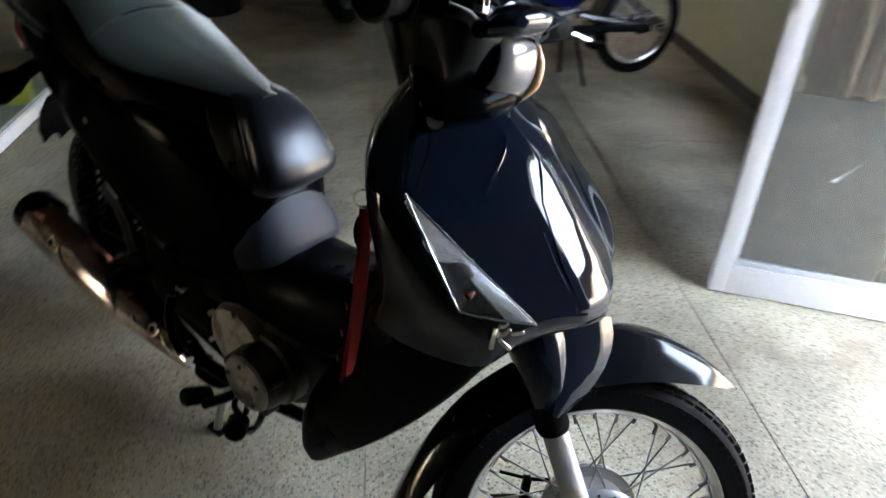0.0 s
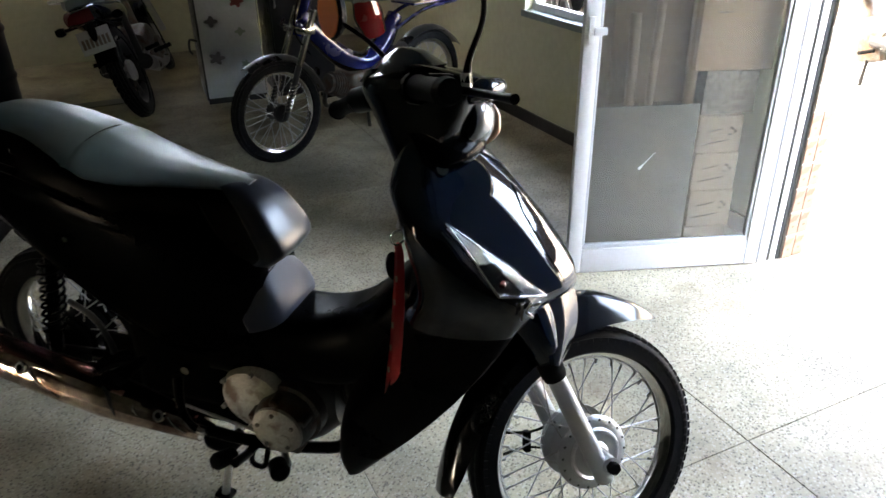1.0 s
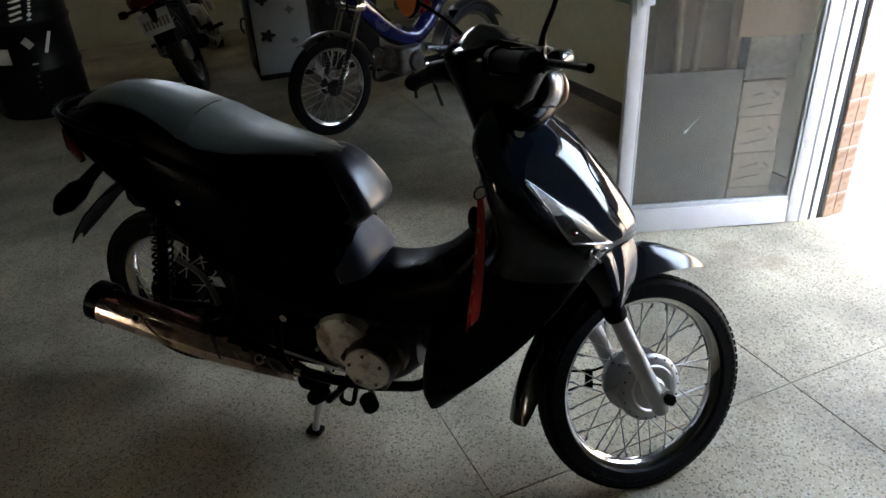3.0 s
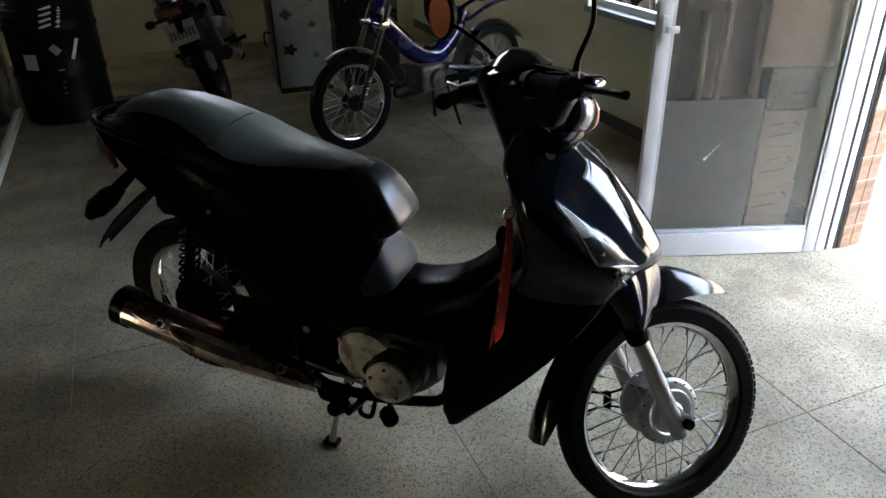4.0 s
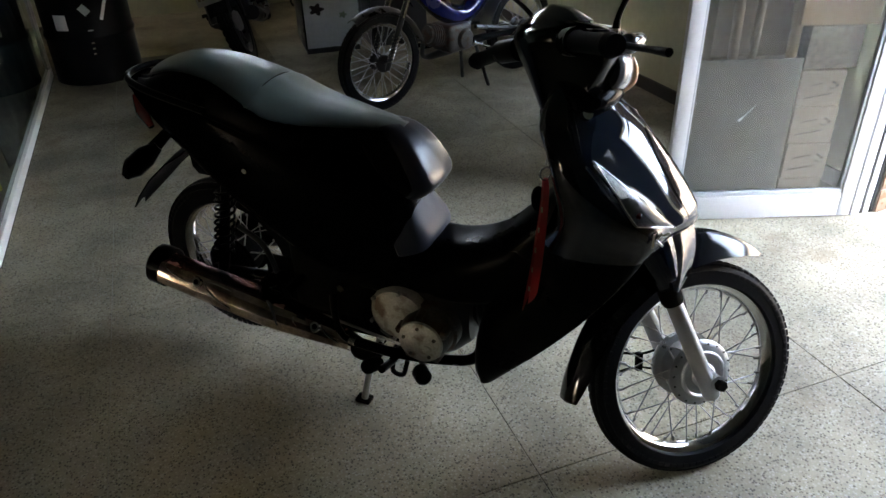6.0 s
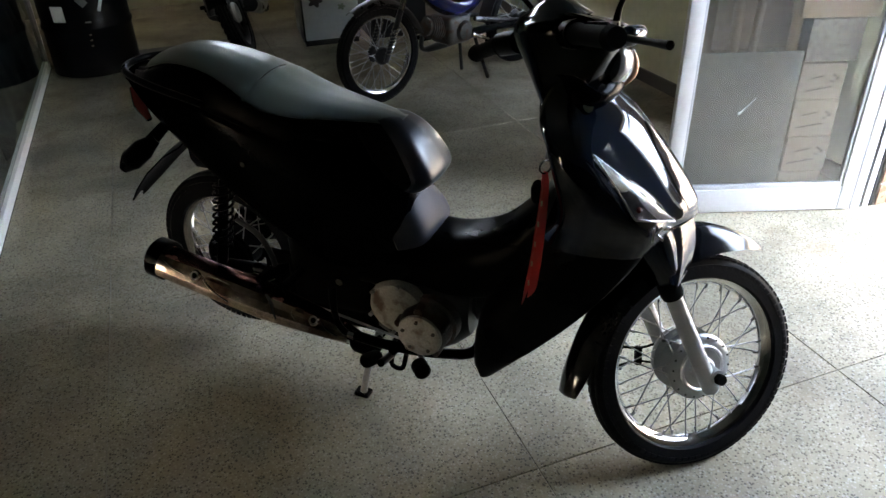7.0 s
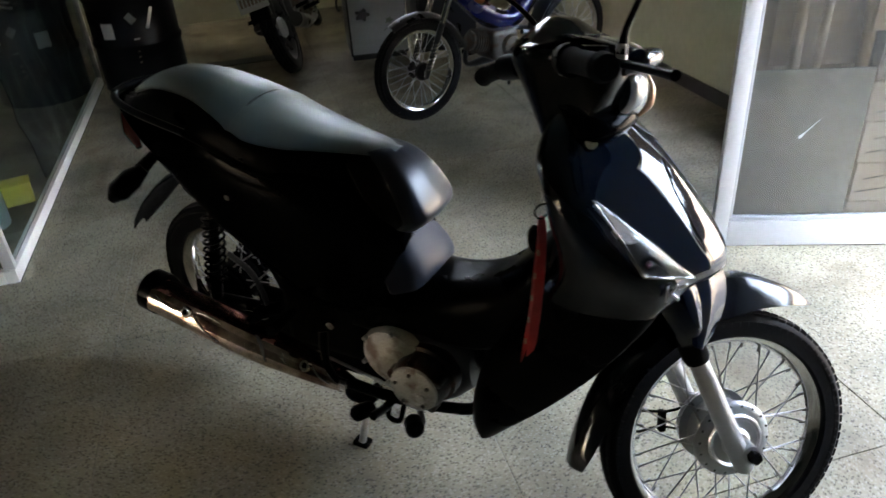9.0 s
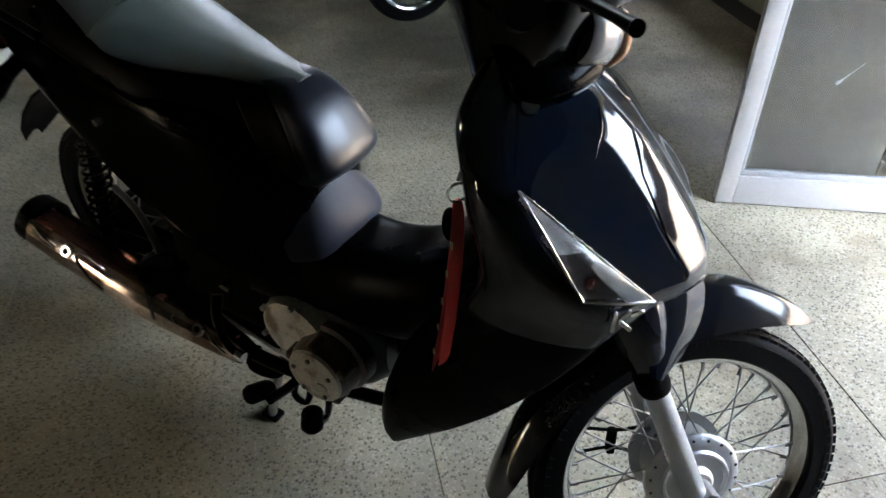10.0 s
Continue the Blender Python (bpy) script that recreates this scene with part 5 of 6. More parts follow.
for x0, x1, y0, y1 in ((-0.003, 0.003, 0.04, 2.60), (-2.6, -0.02, 0.032, 0.038)):
    p = part("pane", box(x0, x1, y0, y1, 0.0555, 2.3), CLEARPANE, case, "clear partition glass", smooth=False)
    p.visible_shadow = False
part("corner_post", box(-0.02, 0.02, 0.01, 0.039, 0.0555, 2.3, 0.003), ALUWHITE, case)
part("corner_post", box(-0.02, 0.02, 2.601, 2.62, 0.0555, 2.3, 0.003), ALUWHITE, case)


def oil_drum(x, y, r, label, printed):
    """Steel drum with rolled ribs, a chimed lid and two bungs; marks: angle, height, width, tall, tilt, material."""
    drum = empty("oil_drum", pose(x, y, 0), label, "oil drum", "oil drums")
    h = 0.88
    prof = [(0.001, 0.012), (r - 0.012, 0.012), (r - 0.004, 0.0), (r + 0.003, 0.004), (r + 0.003, 0.018), (r, 0.026)]
    for zc in (h * 0.34, h * 0.66):
        prof += [(r, zc - 0.022), (r + 0.009, zc - 0.008), (r + 0.009, zc + 0.008), (r, zc + 0.022)]
    for zc in (h * 0.76, h * 0.80, h * 0.84):
        prof += [(r, zc - 0.008), (r + 0.004, zc), (r, zc + 0.008)]
    prof += [(r, h - 0.022), (r + 0.003, h - 0.016), (r + 0.003, h - 0.002), (r - 0.004, h), (r - 0.012, h - 0.012), (0.001, h - 0.012)]
    body = lathe(prof, 64, closed=False)
    body.transform(Matrix.Rotation(radians(90), 4, "X"))
    part("body", body, DRUMBLACK, drum, "black enamelled steel drum")
    for q, rr in ((20, 0.028), (200, 0.016)):
        cap = lathe([(0.001, h - 0.004), (rr * 0.8, h - 0.002), (rr, h - 0.006), (rr, h - 0.014), (0.001, h - 0.014)], 18)
        cap.transform(Matrix.Rotation(radians(90), 4, "X"))
        part("bung", cap, STEEL, drum, matrix=Matrix.Translation((0.2 * math.cos(radians(q)), 0.2 * math.sin(radians(q)), 0)))
    for q, z, w, tall, tilt, mat in printed:
        rows = []
        for i in range(5):
            v = i / 4 - 0.5
            row = []
            for j in range(9):
                u = j / 8 - 0.5
                dx = u * w * math.cos(radians(tilt)) - v * tall * math.sin(radians(tilt))
                dz = u * w * math.sin(radians(tilt)) + v * tall * math.cos(radians(tilt))
                a = radians(q) + dx / r
                row.append(Vector(((r + 0.0015) * math.cos(a), (r + 0.0015) * math.sin(a), z + dz)))
            rows.append(row)
        part("paper_label" if tall > 0.06 and w > 0.06 else "print_bar", thick_sheet(rows, 0.0008), mat, drum, "white paper label" if mat is PAPER and tall > 0.06 else "")
    return drum


oil_drum(-0.875, 5.245, 0.270, "black steel oil drum with a white paper label and pale print", [(-120, 0.40, 0.082, 0.095, 0, PAPER), (-62, 0.46, 0.020, 0.13, -24, PAPER), (-86, 0.47, 0.045, 0.060, 38, GREYPLATE), (-84, 0.345, 0.034, 0.008, 0, GREYPLATE)]
         + [(-86 + 0.4 * k, 0.20 + 0.034 * k, 0.016, 0.010, 8, GREYFILL) for k in range(4)] + [(-92 + 1.5 * k, 0.58 + 0.034 * k, 0.072, 0.013, 14, PAPER) for k in range(5)] + [(-76 + 2.0 * k, 0.60 + 0.034 * k, 0.026, 0.020, 40, PAPER) for k in range(4)])
oil_drum(-1.56, 5.60, 0.270, "black steel oil drum standing behind the glass partition", [(-80, 0.40, 0.082, 0.095, 0, PAPER)])


def covered_stock(x0, y0, y1, height, label):
    """Tarpaulin draped over a heap, its front falling to the floor in folds."""
    rows = []
    for iy in range(40):
        y = y0 + (y1 - y0) * iy / 39
        row = []
        for ix in range(44):
            u = ix / 43
            x = x0 - 1.9 * u if u > 0.2 else x0 - 0.25 * u
            zz = min(1.0, u / 0.2) * height
            k = noise.fractal(Vector((x * 5, y * 5, zz * 5)), 1.0, 2.0, 5)
            row.append(Vector((x - 0.045 * k, y + 0.02 * k, max(0.002, zz + 0.05 * k * min(1.0, u / 0.1)))))
        rows.append(row)
    return tagged(finish("covered_stock", thick_sheet(rows, 0.006), DARKCLOTH), label, "tarpaulin")


covered_stock(-1.27, 3.74, 5.34, 0.82, "dark teal tarpaulin draped over stock behind glass")
covered_stock(-1.60, 2.86, 3.70, 0.60, "low heap under dark teal tarpaulin behind glass")

tub = tagged(finish("yellow_box", join(box(-0.06, 0.06, -0.05, 0.05, 0, 0.085, 0.006), box(-0.064, 0.064, -0.054, 0.054, 0.085, 0.10, 0.004)), YELLOW), "yellow plastic parts box on the floor behind glass", "box")
tub.matrix_world = pose(-1.34, 3.50, 0, 0, 0, 15)
can = lathe([(0.001, 0), (0.085, 0), (0.09, 0.01), (0.09, 0.22), (0.075, 0.245), (0.03, 0.25), (0.03, 0.275), (0.001, 0.275)], 28)
can.transform(Matrix.Rotation(radians(90), 4, "X"))
can = tagged(finish("blue_can", can, BLUEPLASTIC), "pale blue plastic can on the floor behind glass", "can")
can.matrix_world = pose(-1.42, 3.26, 0)
rc = tagged(finish("red_bottle", join(tube([(0, 0, 0), (0, 0, 0.005), (0, 0, 0.12), (0, 0, 0.15), (0, 0, 0.18)], [0.03, 0.034, 0.034, 0.012, 0.012], 16, smooth=False)), REDLENS), "red oil bottle on the floor behind glass", "bottle")
rc.matrix_world = pose(-1.47, 3.56, 0)

# ---- cabinets at the back ----
cab = empty("metal_cabinet", pose(0.49, 5.03, 0, 0, 0, -4), "grey metal cabinet with dark flower decals on its door", "cabinet")
part("body", box(0, 0.40, 0.012, 0.46, 0.03, 1.25, 0.006), BLACKMETAL, cab, "black cabinet sides")
part("plinth", box(0.01, 0.39, 0.03, 0.45, 0.0, 0.03), BLACKMETAL, cab)
cdoor = part("door", box(0.012, 0.394, 0.0, 0.011, 0.045, 1.235, 0.004), GREYMETAL, cab, "grey metal cabinet door")


def decal(cx, cz, r, petals, mat):
    n = 40
    ring = []
    for k in range(n):
        a = 2 * math.pi * k / n
        rr = r * (0.78 + 0.22 * math.cos(petals * a))
        ring.append((cx + rr * math.cos(a), cz + rr * 0.8 * math.sin(a)))
    return skin([[Vector((x, y, z)) for x, z in ring] for y in (-0.0005, -0.0015)])


for cx, cz, r, p, m in ((0.095, 0.545, 0.045, 4, DECAL), (0.10, 0.31, 0.055, 5, DECAL), (0.27, 0.66, 0.05, 5, DECALRED), (0.27, 0.47, 0.035, 4, DECALGREEN), (0.10, 0.80, 0.05, 5, DECAL), (0.28, 0.26, 0.03, 5, DECALGREEN)):
    part("decal", decal(cx, cz, r, p, m), m, cdoor, smooth=False)
part("hook", tube([(-0.005, 0.06, 0.42), (-0.05, 0.05, 0.43), (-0.06, 0.05, 0.37), (-0.045, 0.05, 0.34)], 0.008, 8), BLACKMETAL, cab)
cab2 = empty("black_cabinet", pose(0.97, 5.02, 0, 0, 0, -3), "tall black cabinet beside the grey one", "cabinet")
part("body", box(0, 0.42, 0.012, 0.46, 0.0, 1.25, 0.008), BLACKMETAL, cab2)
part("door", box(0.01, 0.41, 0.0, 0.011, 0.03, 1.24, 0.004), BLACKMETAL, cab2)
part("handle", tube([(0.035, -0.001, 0.60), (0.035, -0.025, 0.62), (0.035, -0.025, 0.74), (0.035, -0.001, 0.76)], 0.006, 8), STEEL, cab2)


# ---- motorcycles ----
def cast_wheel(parent, m, R, half, lip, name, n=6):
    w = part(name, rim_mesh(lip, half * 0.65), BLACKMETAL, parent, "black cast wheel", matrix=m)
    part("tyre", tyre_mesh(R, half, lip - 0.004), BLACKTYRE, w, matrix=m)
    tagged(part("tread", tread_mesh(R + 0.003, half * 0.94, 40), BLACKTYRE, w, smooth=False, matrix=m), kind="stuff")
    part("hub", lathe([(0.005, -half), (0.06, -half * 0.9), (0.07, -half * 0.5), (0.05, 0), (0.07, half * 0.5), (0.06, half * 0.9), (0.005, half)], 28), STEEL, w, matrix=m)
    for k in range(n):
        a = 2 * math.pi * k / n
        d = Vector((math.cos(a), 0, math.sin(a)))
        part("cast_spoke", tube([d * 0.05, d * (lip * 0.6), d * (lip - 0.018)], [0.016, 0.012, 0.015], 8), BLACKMETAL, w, matrix=m)
    return w


def motorcycle(m, paint, label, lean=0.0, steer=0.0, plate=True):
    """A small street motorcycle; x ahead, the rear tyre meets the ground at the origin."""
    bike = empty("motorcycle", m @ Matrix.Rotation(radians(lean), 4, "X"), label, "motorcycle", "parked motorcycles")
    R, wb = 0.298, 1.29
    rear = Matrix.Translation((0, 0, R))
    ps, ds = Vector((wb - 0.03, 0, R)), Vector((-math.sin(radians(26)), 0, math.cos(radians(26))))
    ST = Matrix.Translation(ps) @ Matrix.Rotation(radians(steer), 4, ds) @ Matrix.Translation(-ps)
    cast_wheel(bike, rear, R, 0.048, 0.226, "rear_wheel")
    cast_wheel(bike, ST @ Matrix.Translation((wb, 0, R)), R, 0.042, 0.230, "front_wheel")
    for s in (-1, 1):
        base = Vector((wb - 0.02, 0.09 * s, R))
        part("fork_leg", tube([base, base + ds * 0.30, base + ds * 0.62], [0.024, 0.024, 0.017], 14, smooth=False), SILVER, bike, matrix=ST)
        part("shock_absorber", tube([(-0.01, 0.12 * s, R + 0.03), (0.06, 0.12 * s, R + 0.33)], [0.026, 0.02], 12, smooth=False), BLACKMETAL, bike)
        part("swing_arm", tube([(0.0, 0.10 * s, R), (0.44, 0.09 * s, R + 0.03)], 0.020, 10, smooth=False), BLACKMETAL, bike)
        part("grip", tube([(0.80, 0.25 * s, 0.985), (0.77, 0.37 * s, 0.975)], 0.018, 12, smooth=False), MATT, bike, matrix=ST)
        ind = lathe([(0.0005, -0.03), (0.02, -0.025), (0.027, 0.0), (0.02, 0.025), (0.0005, 0.03)], 16)
        part("indicator", ind, AMBER if paint is not GLOSS else SATIN, bike, matrix=Matrix.Translation((-0.27, 0.17 * s, 0.66)))
        part("indicator_stalk", tube([(-0.25, 0.05 * s, 0.66), (-0.27, 0.15 * s, 0.66)], 0.010, 8, smooth=False), MATT, bike)
    part("handlebar", tube([(0.77, -0.36, 0.975), (0.82, -0.20, 0.99), (0.86, -0.08, 0.95), (0.86, 0.08, 0.95), (0.82, 0.20, 0.99), (0.77, 0.36, 0.975)], 0.011, 10), BLACKMETAL, bike, matrix=ST)
    lamp = lathe([(0.001, -0.08), (0.06, -0.07), (0.085, -0.02), (0.088, 0.03), (0.001, 0.045)], 28)
    part("headlamp", lamp, REFLECTOR, bike, matrix=ST @ Matrix.Translation((0.98, 0, 0.83)) @ Matrix.Rotation(radians(-90), 4, "Z"))
    tank = [[(x, 0, t), (x, w * 0.7, t - 0.02), (x, w, (t + b) / 2), (x, w * 0.7, b), (x, 0, b)] for x, t, b, w in ((0.36, 0.80, 0.70, 0.06), (0.46, 0.88, 0.68, 0.12), (0.60, 0.93, 0.68, 0.15), (0.74, 0.92, 0.71, 0.13), (0.82, 0.87, 0.77, 0.07))]
    part("tank", sym_loft(tank, 4, 4), paint, bike, "glossy painted tank")
    seat = [[(x, 0, t), (x, w * 0.8, t - 0.008), (x, w, t - 0.05), (x, w * 0.85, b), (x, 0, b)] for x, t, b, w in ((-0.30, 0.815, 0.76, 0.07), (-0.18, 0.83, 0.75, 0.12), (0.02, 0.80, 0.73, 0.14), (0.2, 0.775, 0.71, 0.135), (0.38, 0.80, 0.70, 0.08))]
    part("seat", sym_loft(seat, 4, 4), VINYL, bike)
    tail = [[(x, 0, t), (x, w * 0.8, t - 0.01), (x, w, (t + b) / 2), (x, w * 0.7, b), (x, 0, b)] for x, t, b, w in ((-0.38, 0.77, 0.72, 0.05), (-0.28, 0.765, 0.66, 0.10), (-0.08, 0.735, 0.60, 0.125), (0.16, 0.70, 0.55, 0.13), (0.36, 0.66, 0.55, 0.10))]
    part("tail_panel", sym_loft(tail, 4, 4), paint, bike, "glossy painted tail panel")
    part("tail_lamp", tube([(-0.385, -0.065, 0.715), (-0.405, 0, 0.715), (-0.385, 0.065, 0.715)], 0.042, 14), DARKRED, bike, "dark red tail lamp")
    part("grab_rail", tube([(-0.10, -0.14, 0.80), (-0.32, -0.13, 0.83), (-0.42, 0, 0.83), (-0.32, 0.13, 0.83), (-0.10, 0.14, 0.80)], 0.011, 10), STEEL, bike)
    rows = []
    for a in range(62, 190, 12):
        q = radians(a)
        rows.append([Vector(((R + 0.05) * math.cos(q), 0.062 * v, R + (R + 0.05 - 0.035 * v * v) * math.sin(q))) for v in np.linspace(-1, 1, 7)])
    part("rear_mudguard", thick_sheet(rows[:9], 0.004), MATT, bike)
    rows = []
    for a in range(30, 160, 12):
        q = radians(a)
        rows.append([Vector((wb + (R + 0.035) * math.cos(q), 0.055 * v, R + (R + 0.035 - 0.03 * v * v) * math.sin(q))) for v in np.linspace(-1, 1, 7)])
    part("front_mudguard", thick_sheet(rows, 0.004), paint, bike, matrix=ST)
    if plate:
        pl = part("number_plate", box(-0.006, 0.0, -0.095, 0.095, -0.068, 0.068, 0.002), GREYPLATE, bike, "worn grey number plate", matrix=Matrix.Translation((-0.315, 0, 0.565)) @ Matrix.Rotation(radians(20), 4, "Y"))
        for k in range(7):
            yy = -0.072 + 0.024 * k
            part("plate_bar", box(-0.0075, -0.006, yy - 0.008, yy + 0.008, -0.035, 0.02), INK, pl, smooth=False, matrix=Matrix.Translation((-0.315, 0, 0.565)) @ Matrix.Rotation(radians(20), 4, "Y"))
        part("plate_holder", tube([(-0.22, 0, 0.66), (-0.29, 0, 0.62), (-0.305, 0, 0.53)], [0.035, 0.03, 0.02], 8), MATT, bike)
    eng = [[(x, 0, t), (x, w, t - 0.03), (x, w * 1.1, (t + b) / 2), (x, w, b + 0.02), (x, 0, b)] for x, t, b, w in ((0.36, 0.46, 0.22, 0.10), (0.50, 0.50, 0.18, 0.13), (0.66, 0.46, 0.18, 0.12), (0.76, 0.40, 0.24, 0.08))]
    part("engine", sym_loft(eng, 3, 3), DARKCASE, bike)
    part("clutch_cover", lathe([(0.001, -0.17), (0.06, -0.165), (0.08, -0.14), (0.085, -0.10), (0.001, -0.10)], 28), DARKCASE, bike, matrix=Matrix.Translation((0.55, 0, 0.31)))
    part("cylinder", tube([(0.64, 0, 0.42), (0.70, 0, 0.62)], [0.065, 0.055], 16, smooth=False), DARKCASE, bike)
    part("muffler", tube([(0.66, -0.10, 0.42), (0.74, -0.13, 0.24), (0.55, -0.15, 0.20), (0.20, -0.165, 0.24), (0.12, -0.17, 0.26), (-0.25, -0.185, 0.36)], [0.018, 0.02, 0.022, 0.03, 0.046, 0.046], 16), BLACKMETAL, bike)
    part("down_tube", tube([(0.90, 0, 0.85), (0.80, 0, 0.50), (0.70, 0, 0.20)], 0.020, 10), BLACKMETAL, bike)
    part("chain_case", tube([(0.0, 0.11, R + 0.04), (0.44, 0.10, R + 0.06)], [0.05, 0.045], 10, smooth=False), BLACKMETAL, bike)
    for s in (-1, 1):
        part("foot_peg", tube([(0.40, 0.13 * s, 0.30), (0.39, 0.25 * s, 0.31)], 0.014, 8, smooth=False), MATT, bike)
        part("passenger_peg", tube([(0.18, 0.13 * s, 0.36), (0.17, 0.22 * s, 0.37)], 0.013, 8, smooth=False), MATT, bike)
    part("side_stand", tube([(0.46, 0.12, 0.22), (0.42, 0.19, 0.06)], 0.011, 8, smooth=False), MATT, bike)
    return bike


motorcycle(pose(0.110, 5.02, 0, 0, 0, 77), GLOSS, "black motorcycle on its side stand near the back wall", lean=-16, steer=8)
motorcycle(pose(4.75, 2.85, -0.02, 0, 0, 75), GLOSS, "black motorcycle parked on the sunny forecourt", lean=-8)
motorcycle(pose(3.35, 4.35, -0.02, 0, 0, 70), REDPAINT, "red motorcycle parked outside below the window", lean=-8, plate=False)
motorcycle(pose(3.5, 5.1, -0.02, 0, 0, 72), GLOSS, "black motorcycle parked outside below the window", lean=-8, plate=False)
motorcycle(pose(3.6, 6.0, -0.02, 0, 0, 68), REDPAINT, "red motorcycle parked outside below the window", lean=-8, plate=False)


# ---- blue moped ----
def moped():
    mp = empty("moped", pose(0.668, 3.752, 0, 0, 0, 200), "blue moped with spoked wheels and a red tank", "moped")
    R, lip = 0.272, 0.222
    F = Matrix.Translation((0, 0, R))
    wb = 1.10
    for name, mm, r2 in (("front_wheel", F, R), ("rear_wheel", Matrix.Translation((-wb, 0, R)), R)):
        w = part(name, rim_mesh(lip, 0.019), RIMCHROME, mp, "spoked chrome wheel", matrix=mm)
        part("tyre", tyre_mesh(r2, 0.033, lip - 0.004), BLACKTYRE, w, matrix=mm)
        tagged(part("tread", tread_mesh(r2 - 0.001, 0.031, 60), BLACKTYRE, w, smooth=False, matrix=mm), kind="stuff")
        part("hub", lathe([(0.005, -0.05), (0.045, -0.046), (0.05, -0.035), (0.03, -0.02), (0.03, 0.02), (0.05, 0.035), (0.045, 0.046), (0.005, 0.05)], 28), BLACKMETAL, w, matrix=mm)
        spokes(w, mm, lip, 0.044, 0.034, 32, SILVER, 0.0018)
    d = Vector((-math.sin(radians(25)), 0, math.cos(radians(25))))
    for s in (-1, 1):
        b = Vector((-0.005, 0.075 * s, R))
        part("fork_leg", tube([b - d * 0.03, b + d * 0.16, b + d * 0.30], [0.014, 0.016, 0.016], 12, smooth=False), BLACKMETAL, mp)
        coil = []
        for k in range(70):
            a = 2 * math.pi * 8 * k / 69
            coil.append(b + d * (0.02 + 0.15 * k / 69) + Vector((0.020 * math.cos(a), 0.020 * math.sin(a), 0)))
        part("fork_spring", tube(coil, 0.004, 6, smooth=False), CHROME, mp)
        part("fork_tube", tube([b + d * 0.26, b + d * 0.55], 0.017, 14, smooth=False), CHROME, mp, "chrome fork tube")
        part("grip", tube([(-0.33, 0.22 * s, 0.97), (-0.36, 0.33 * s, 0.96)], 0.017, 12, smooth=False), MATT, mp)
    part("fork_yoke", box(-0.215, -0.155, -0.10, 0.10, 0.655, 0.69, 0.008), CHROME, mp)
    part("handlebar", tube([(-0.36, -0.33, 0.96), (-0.30, -0.17, 0.98), (-0.25, -0.05, 0.86), (-0.25, 0.05, 0.86), (-0.30, 0.17, 0.98), (-0.36, 0.33, 0.96)], 0.011, 10), CHROME, mp)
    rows = []
    for a in range(58, 178, 12):
        q = radians(a)
        rows.append([Vector(((R + 0.03) * math.cos(q), 0.045 * v, R + (R + 0.03 - 0.025 * v * v) * math.sin(q))) for v in np.linspace(-1, 1, 7)])
    part("front_mudguard", thick_sheet(rows, 0.003), BLACKMETAL, mp)
    rows = []
    for a in range(5, 150, 12):
        q = radians(a)
        rows.append([Vector((-wb + (R + 0.03) * math.cos(q), 0.05 * v, R + (R + 0.03 - 0.025 * v * v) * math.sin(q))) for v in np.linspace(-1, 1, 7)])
    part("rear_mudguard", thick_sheet(rows, 0.003), BLACKMETAL, mp)
    part("frame", tube([(-0.20, 0, 0.74), (-0.30, 0, 0.62), (-0.46, 0, 0.48), (-0.62, 0, 0.43), (-0.76, 0, 0.52), (-0.86, 0, 0.66)], [0.040, 0.055, 0.060, 0.060, 0.055, 0.045], 16), BLUEPAINT, mp, "blue pressed-steel frame")
    part("head_tube", tube([(-0.17, 0, 0.64), (-0.25, 0, 0.82)], 0.028, 14, smooth=False), BLUEPAINT, mp)
    for s in (-1, 1):
        part("rack_stay", tube([(-0.80, 0.075 * s, 0.60), (-1.02, 0.085 * s, 0.68), (-1.28, 0.085 * s, 0.70)], 0.012, 8), BLUEPAINT, mp)
        part("rear_stay", tube([(-0.66, 0.07 * s, 0.36), (-1.10, 0.08 * s, R)], 0.014, 8, smooth=False), BLACKMETAL, mp)
    part("tank", tube([(-0.70, 0, 0.58), (-0.66, 0, 0.68), (-0.64, 0, 0.78)], [0.07, 0.085, 0.07], 14), REDPAINT, mp, "red tank below the saddle")
    sd = [[(x, 0, t), (x, w * 0.8, t - 0.01), (x, w, t - 0.04), (x, w * 0.7, b), (x, 0, b)] for x, t, b, w in ((-0.52, 0.80, 0.77, 0.04), (-0.62, 0.83, 0.76, 0.08), (-0.76, 0.84, 0.76, 0.12), (-0.86, 0.85, 0.78, 0.11))]
    part("saddle", sym_loft(sd, 3, 3), VINYL, mp)
    part("parcel", box(-1.22, -0.95, -0.12, 0.12, 0.725, 0.80, 0.012), PAPER, mp, "pale parcel on the rack")
    part("rack", box(-1.28, -0.92, -0.10, 0.10, 0.708, 0.722, 0.004), BLUEPAINT, mp)
    part("engine", join(box(-0.62, -0.44, -0.09, 0.09, 0.24, 0.40, 0.03, 3), tube([(-0.46, 0, 0.33), (-0.34, 0, 0.36)], [0.055, 0.05], 14, smooth=False)), DARKCASE, mp, "dusty aluminium engine")
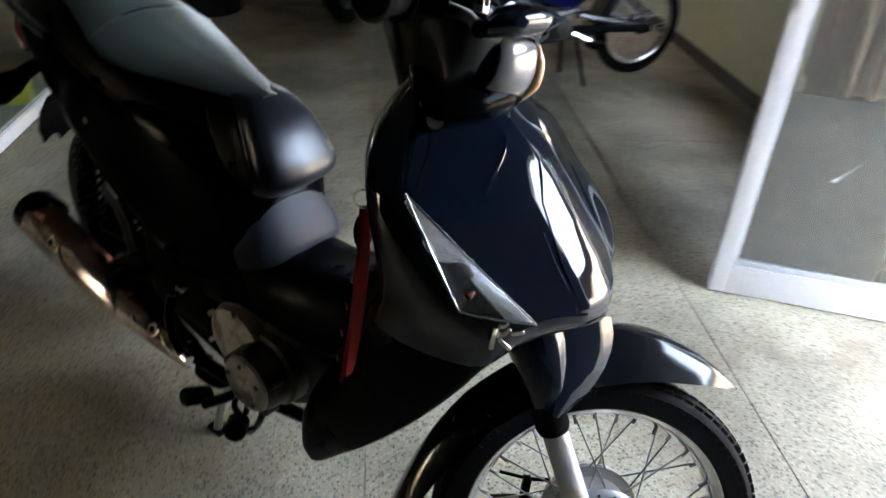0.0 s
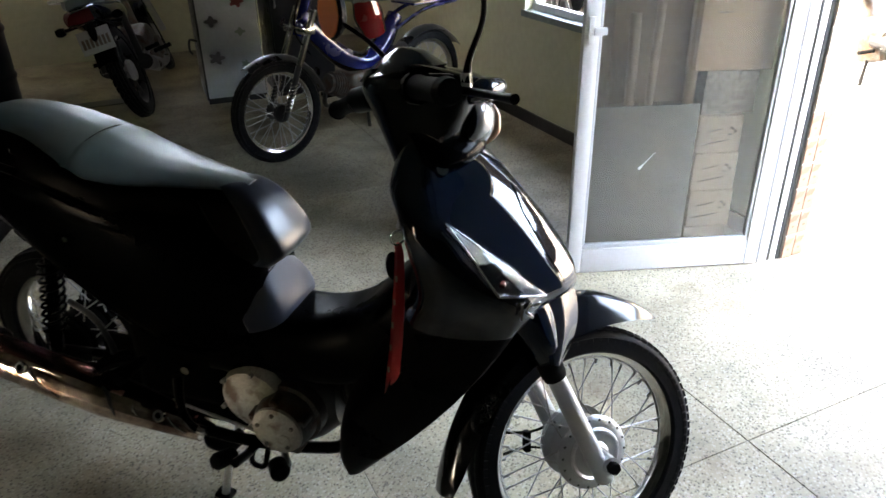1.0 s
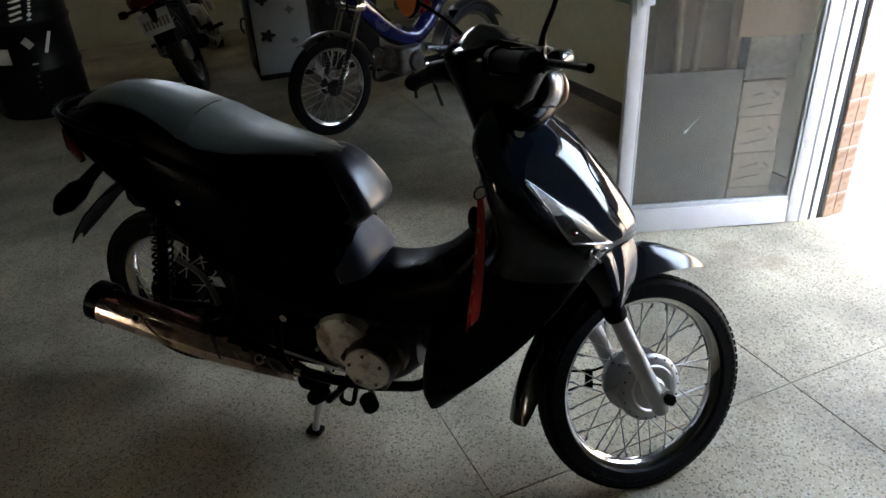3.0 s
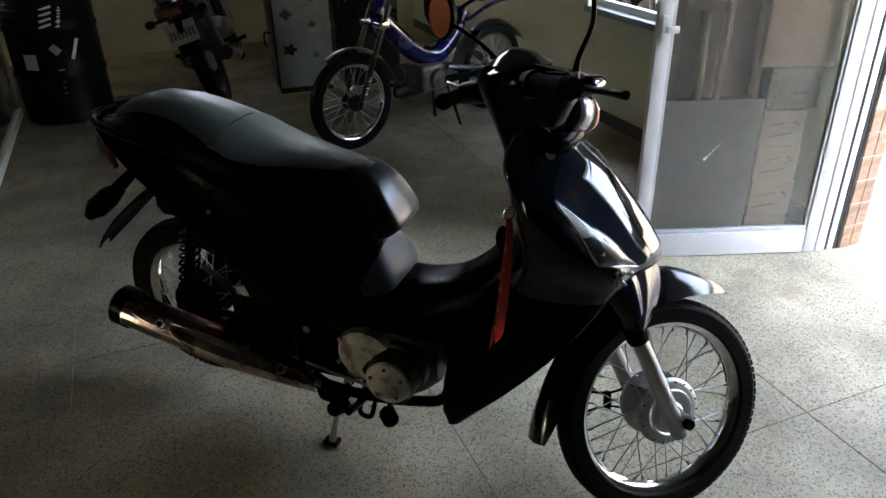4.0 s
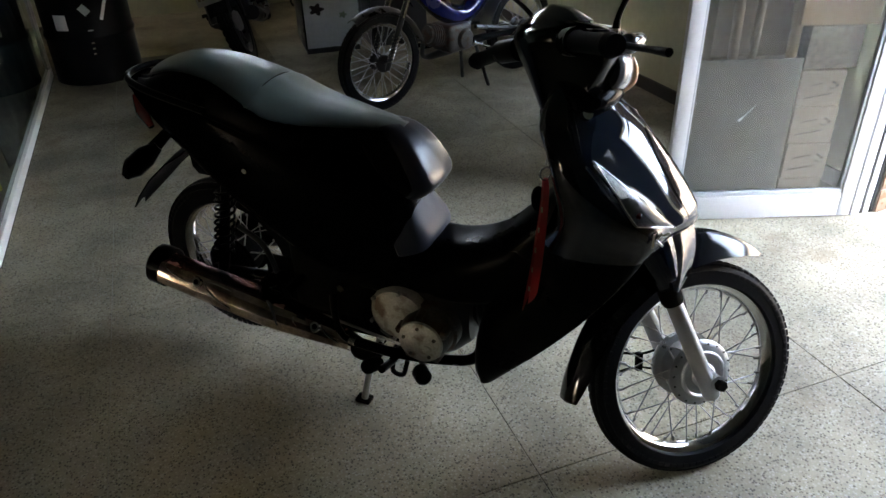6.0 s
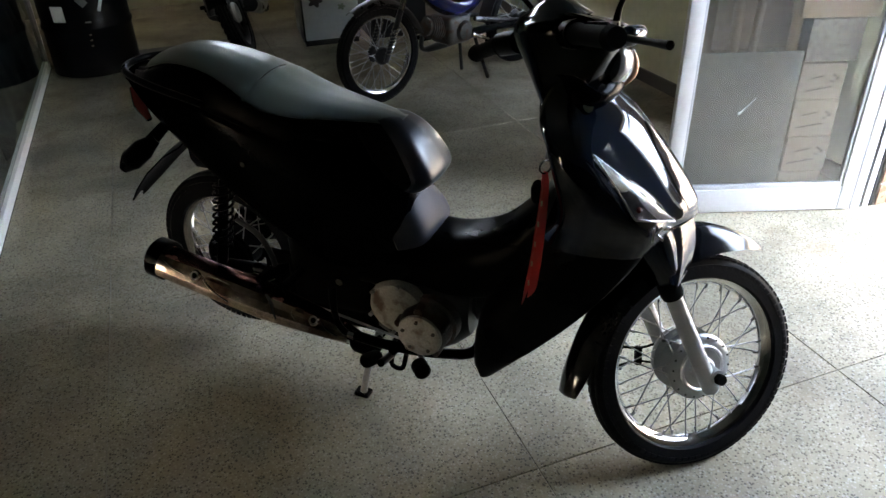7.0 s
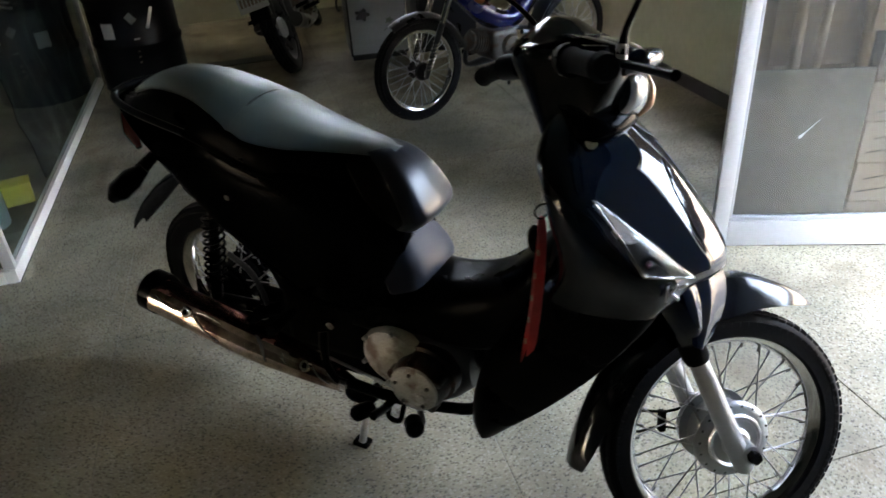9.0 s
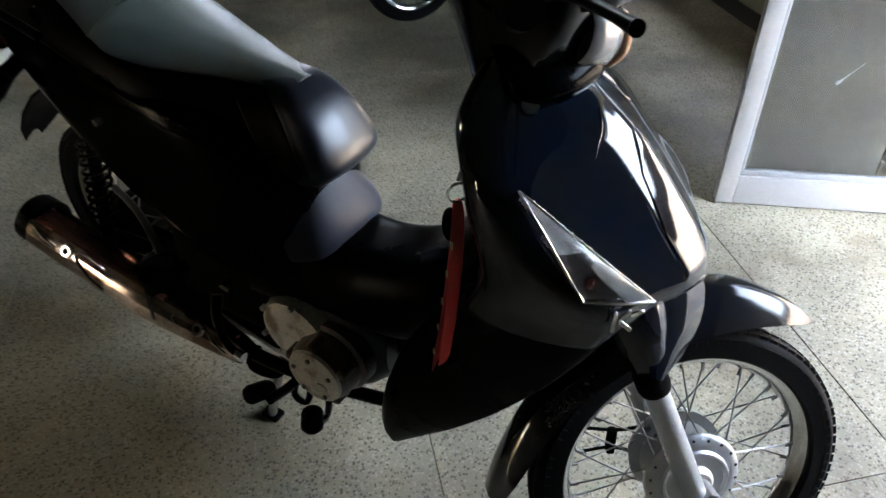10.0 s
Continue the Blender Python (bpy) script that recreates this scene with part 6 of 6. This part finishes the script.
    for k in range(6):
        part("cooling_fin", tube([(-0.44 + 0.016 * k, 0, 0.334 + 0.004 * k), (-0.436 + 0.016 * k, 0, 0.335 + 0.004 * k)], 0.066, 16, smooth=False), DARKCASE, mp)
    part("engine_cover", lathe([(0.001, -0.115), (0.05, -0.11), (0.062, -0.09), (0.062, 0.09), (0.05, 0.11), (0.001, 0.115)], 24), DARKCASE, mp, matrix=Matrix.Translation((-0.56, 0, 0.31)))
    part("chain_guard", tube([(-0.60, 0.10, 0.30), (-0.85, 0.105, 0.29), (-1.10, 0.10, 0.275)], [0.022, 0.018, 0.022], 12), MATT, mp)
    for s in (-1, 1):
        part("crank", tube([(-0.60, 0.12 * s, 0.29), (-0.60 - 0.11 * s, 0.14 * s, 0.24)], 0.010, 8, smooth=False), CHROME, mp)
        part("pedal", box(-0.645 - 0.11 * s, -0.555 - 0.11 * s, min(0.15 * s, 0.22 * s), max(0.15 * s, 0.22 * s), 0.225, 0.25, 0.006), MATT, mp)
        part("stand_leg", tube([(-0.66, 0.07 * s, 0.25), (-0.72, 0.12 * s, 0.0)], 0.011, 8, smooth=False), BLACKMETAL, mp)
    part("muffler", tube([(-0.36, -0.06, 0.30), (-0.40, -0.10, 0.20), (-0.62, -0.13, 0.19), (-1.05, -0.14, 0.22)], [0.014, 0.015, 0.028, 0.028], 14), BLACKMETAL, mp)
    # long cable loops at the head
    part("cable", tube([(-0.26, 0.10, 0.90), (-0.12, 0.12, 0.84), (-0.10, 0.09, 0.68), (-0.20, 0.06, 0.55)], 0.004, 6), MATT, mp)


moped()


# ---- path of the floor joints ----
JX = [-4.6, -3.81, -2.80, -1.785, -0.776, 0.258, 1.238, 2.34]
JY = [-3.6, -3.1, -2.06, -1.03, 0.0, 1.015, 2.17, 3.17, 4.18, 5.2, 6.24, 6.9]
floor_ob = bpy.data.objects["floor"]
for i in range(len(JX) - 1):
    for j in range(len(JY) - 1):
        part("slab", box(JX[i] + 0.0010, JX[i + 1] - 0.0010, JY[j] + 0.0010, JY[j + 1] - 0.0010, -0.03, 0.0, 0.0012, 1), TERRAZZO, floor_ob, smooth=False)
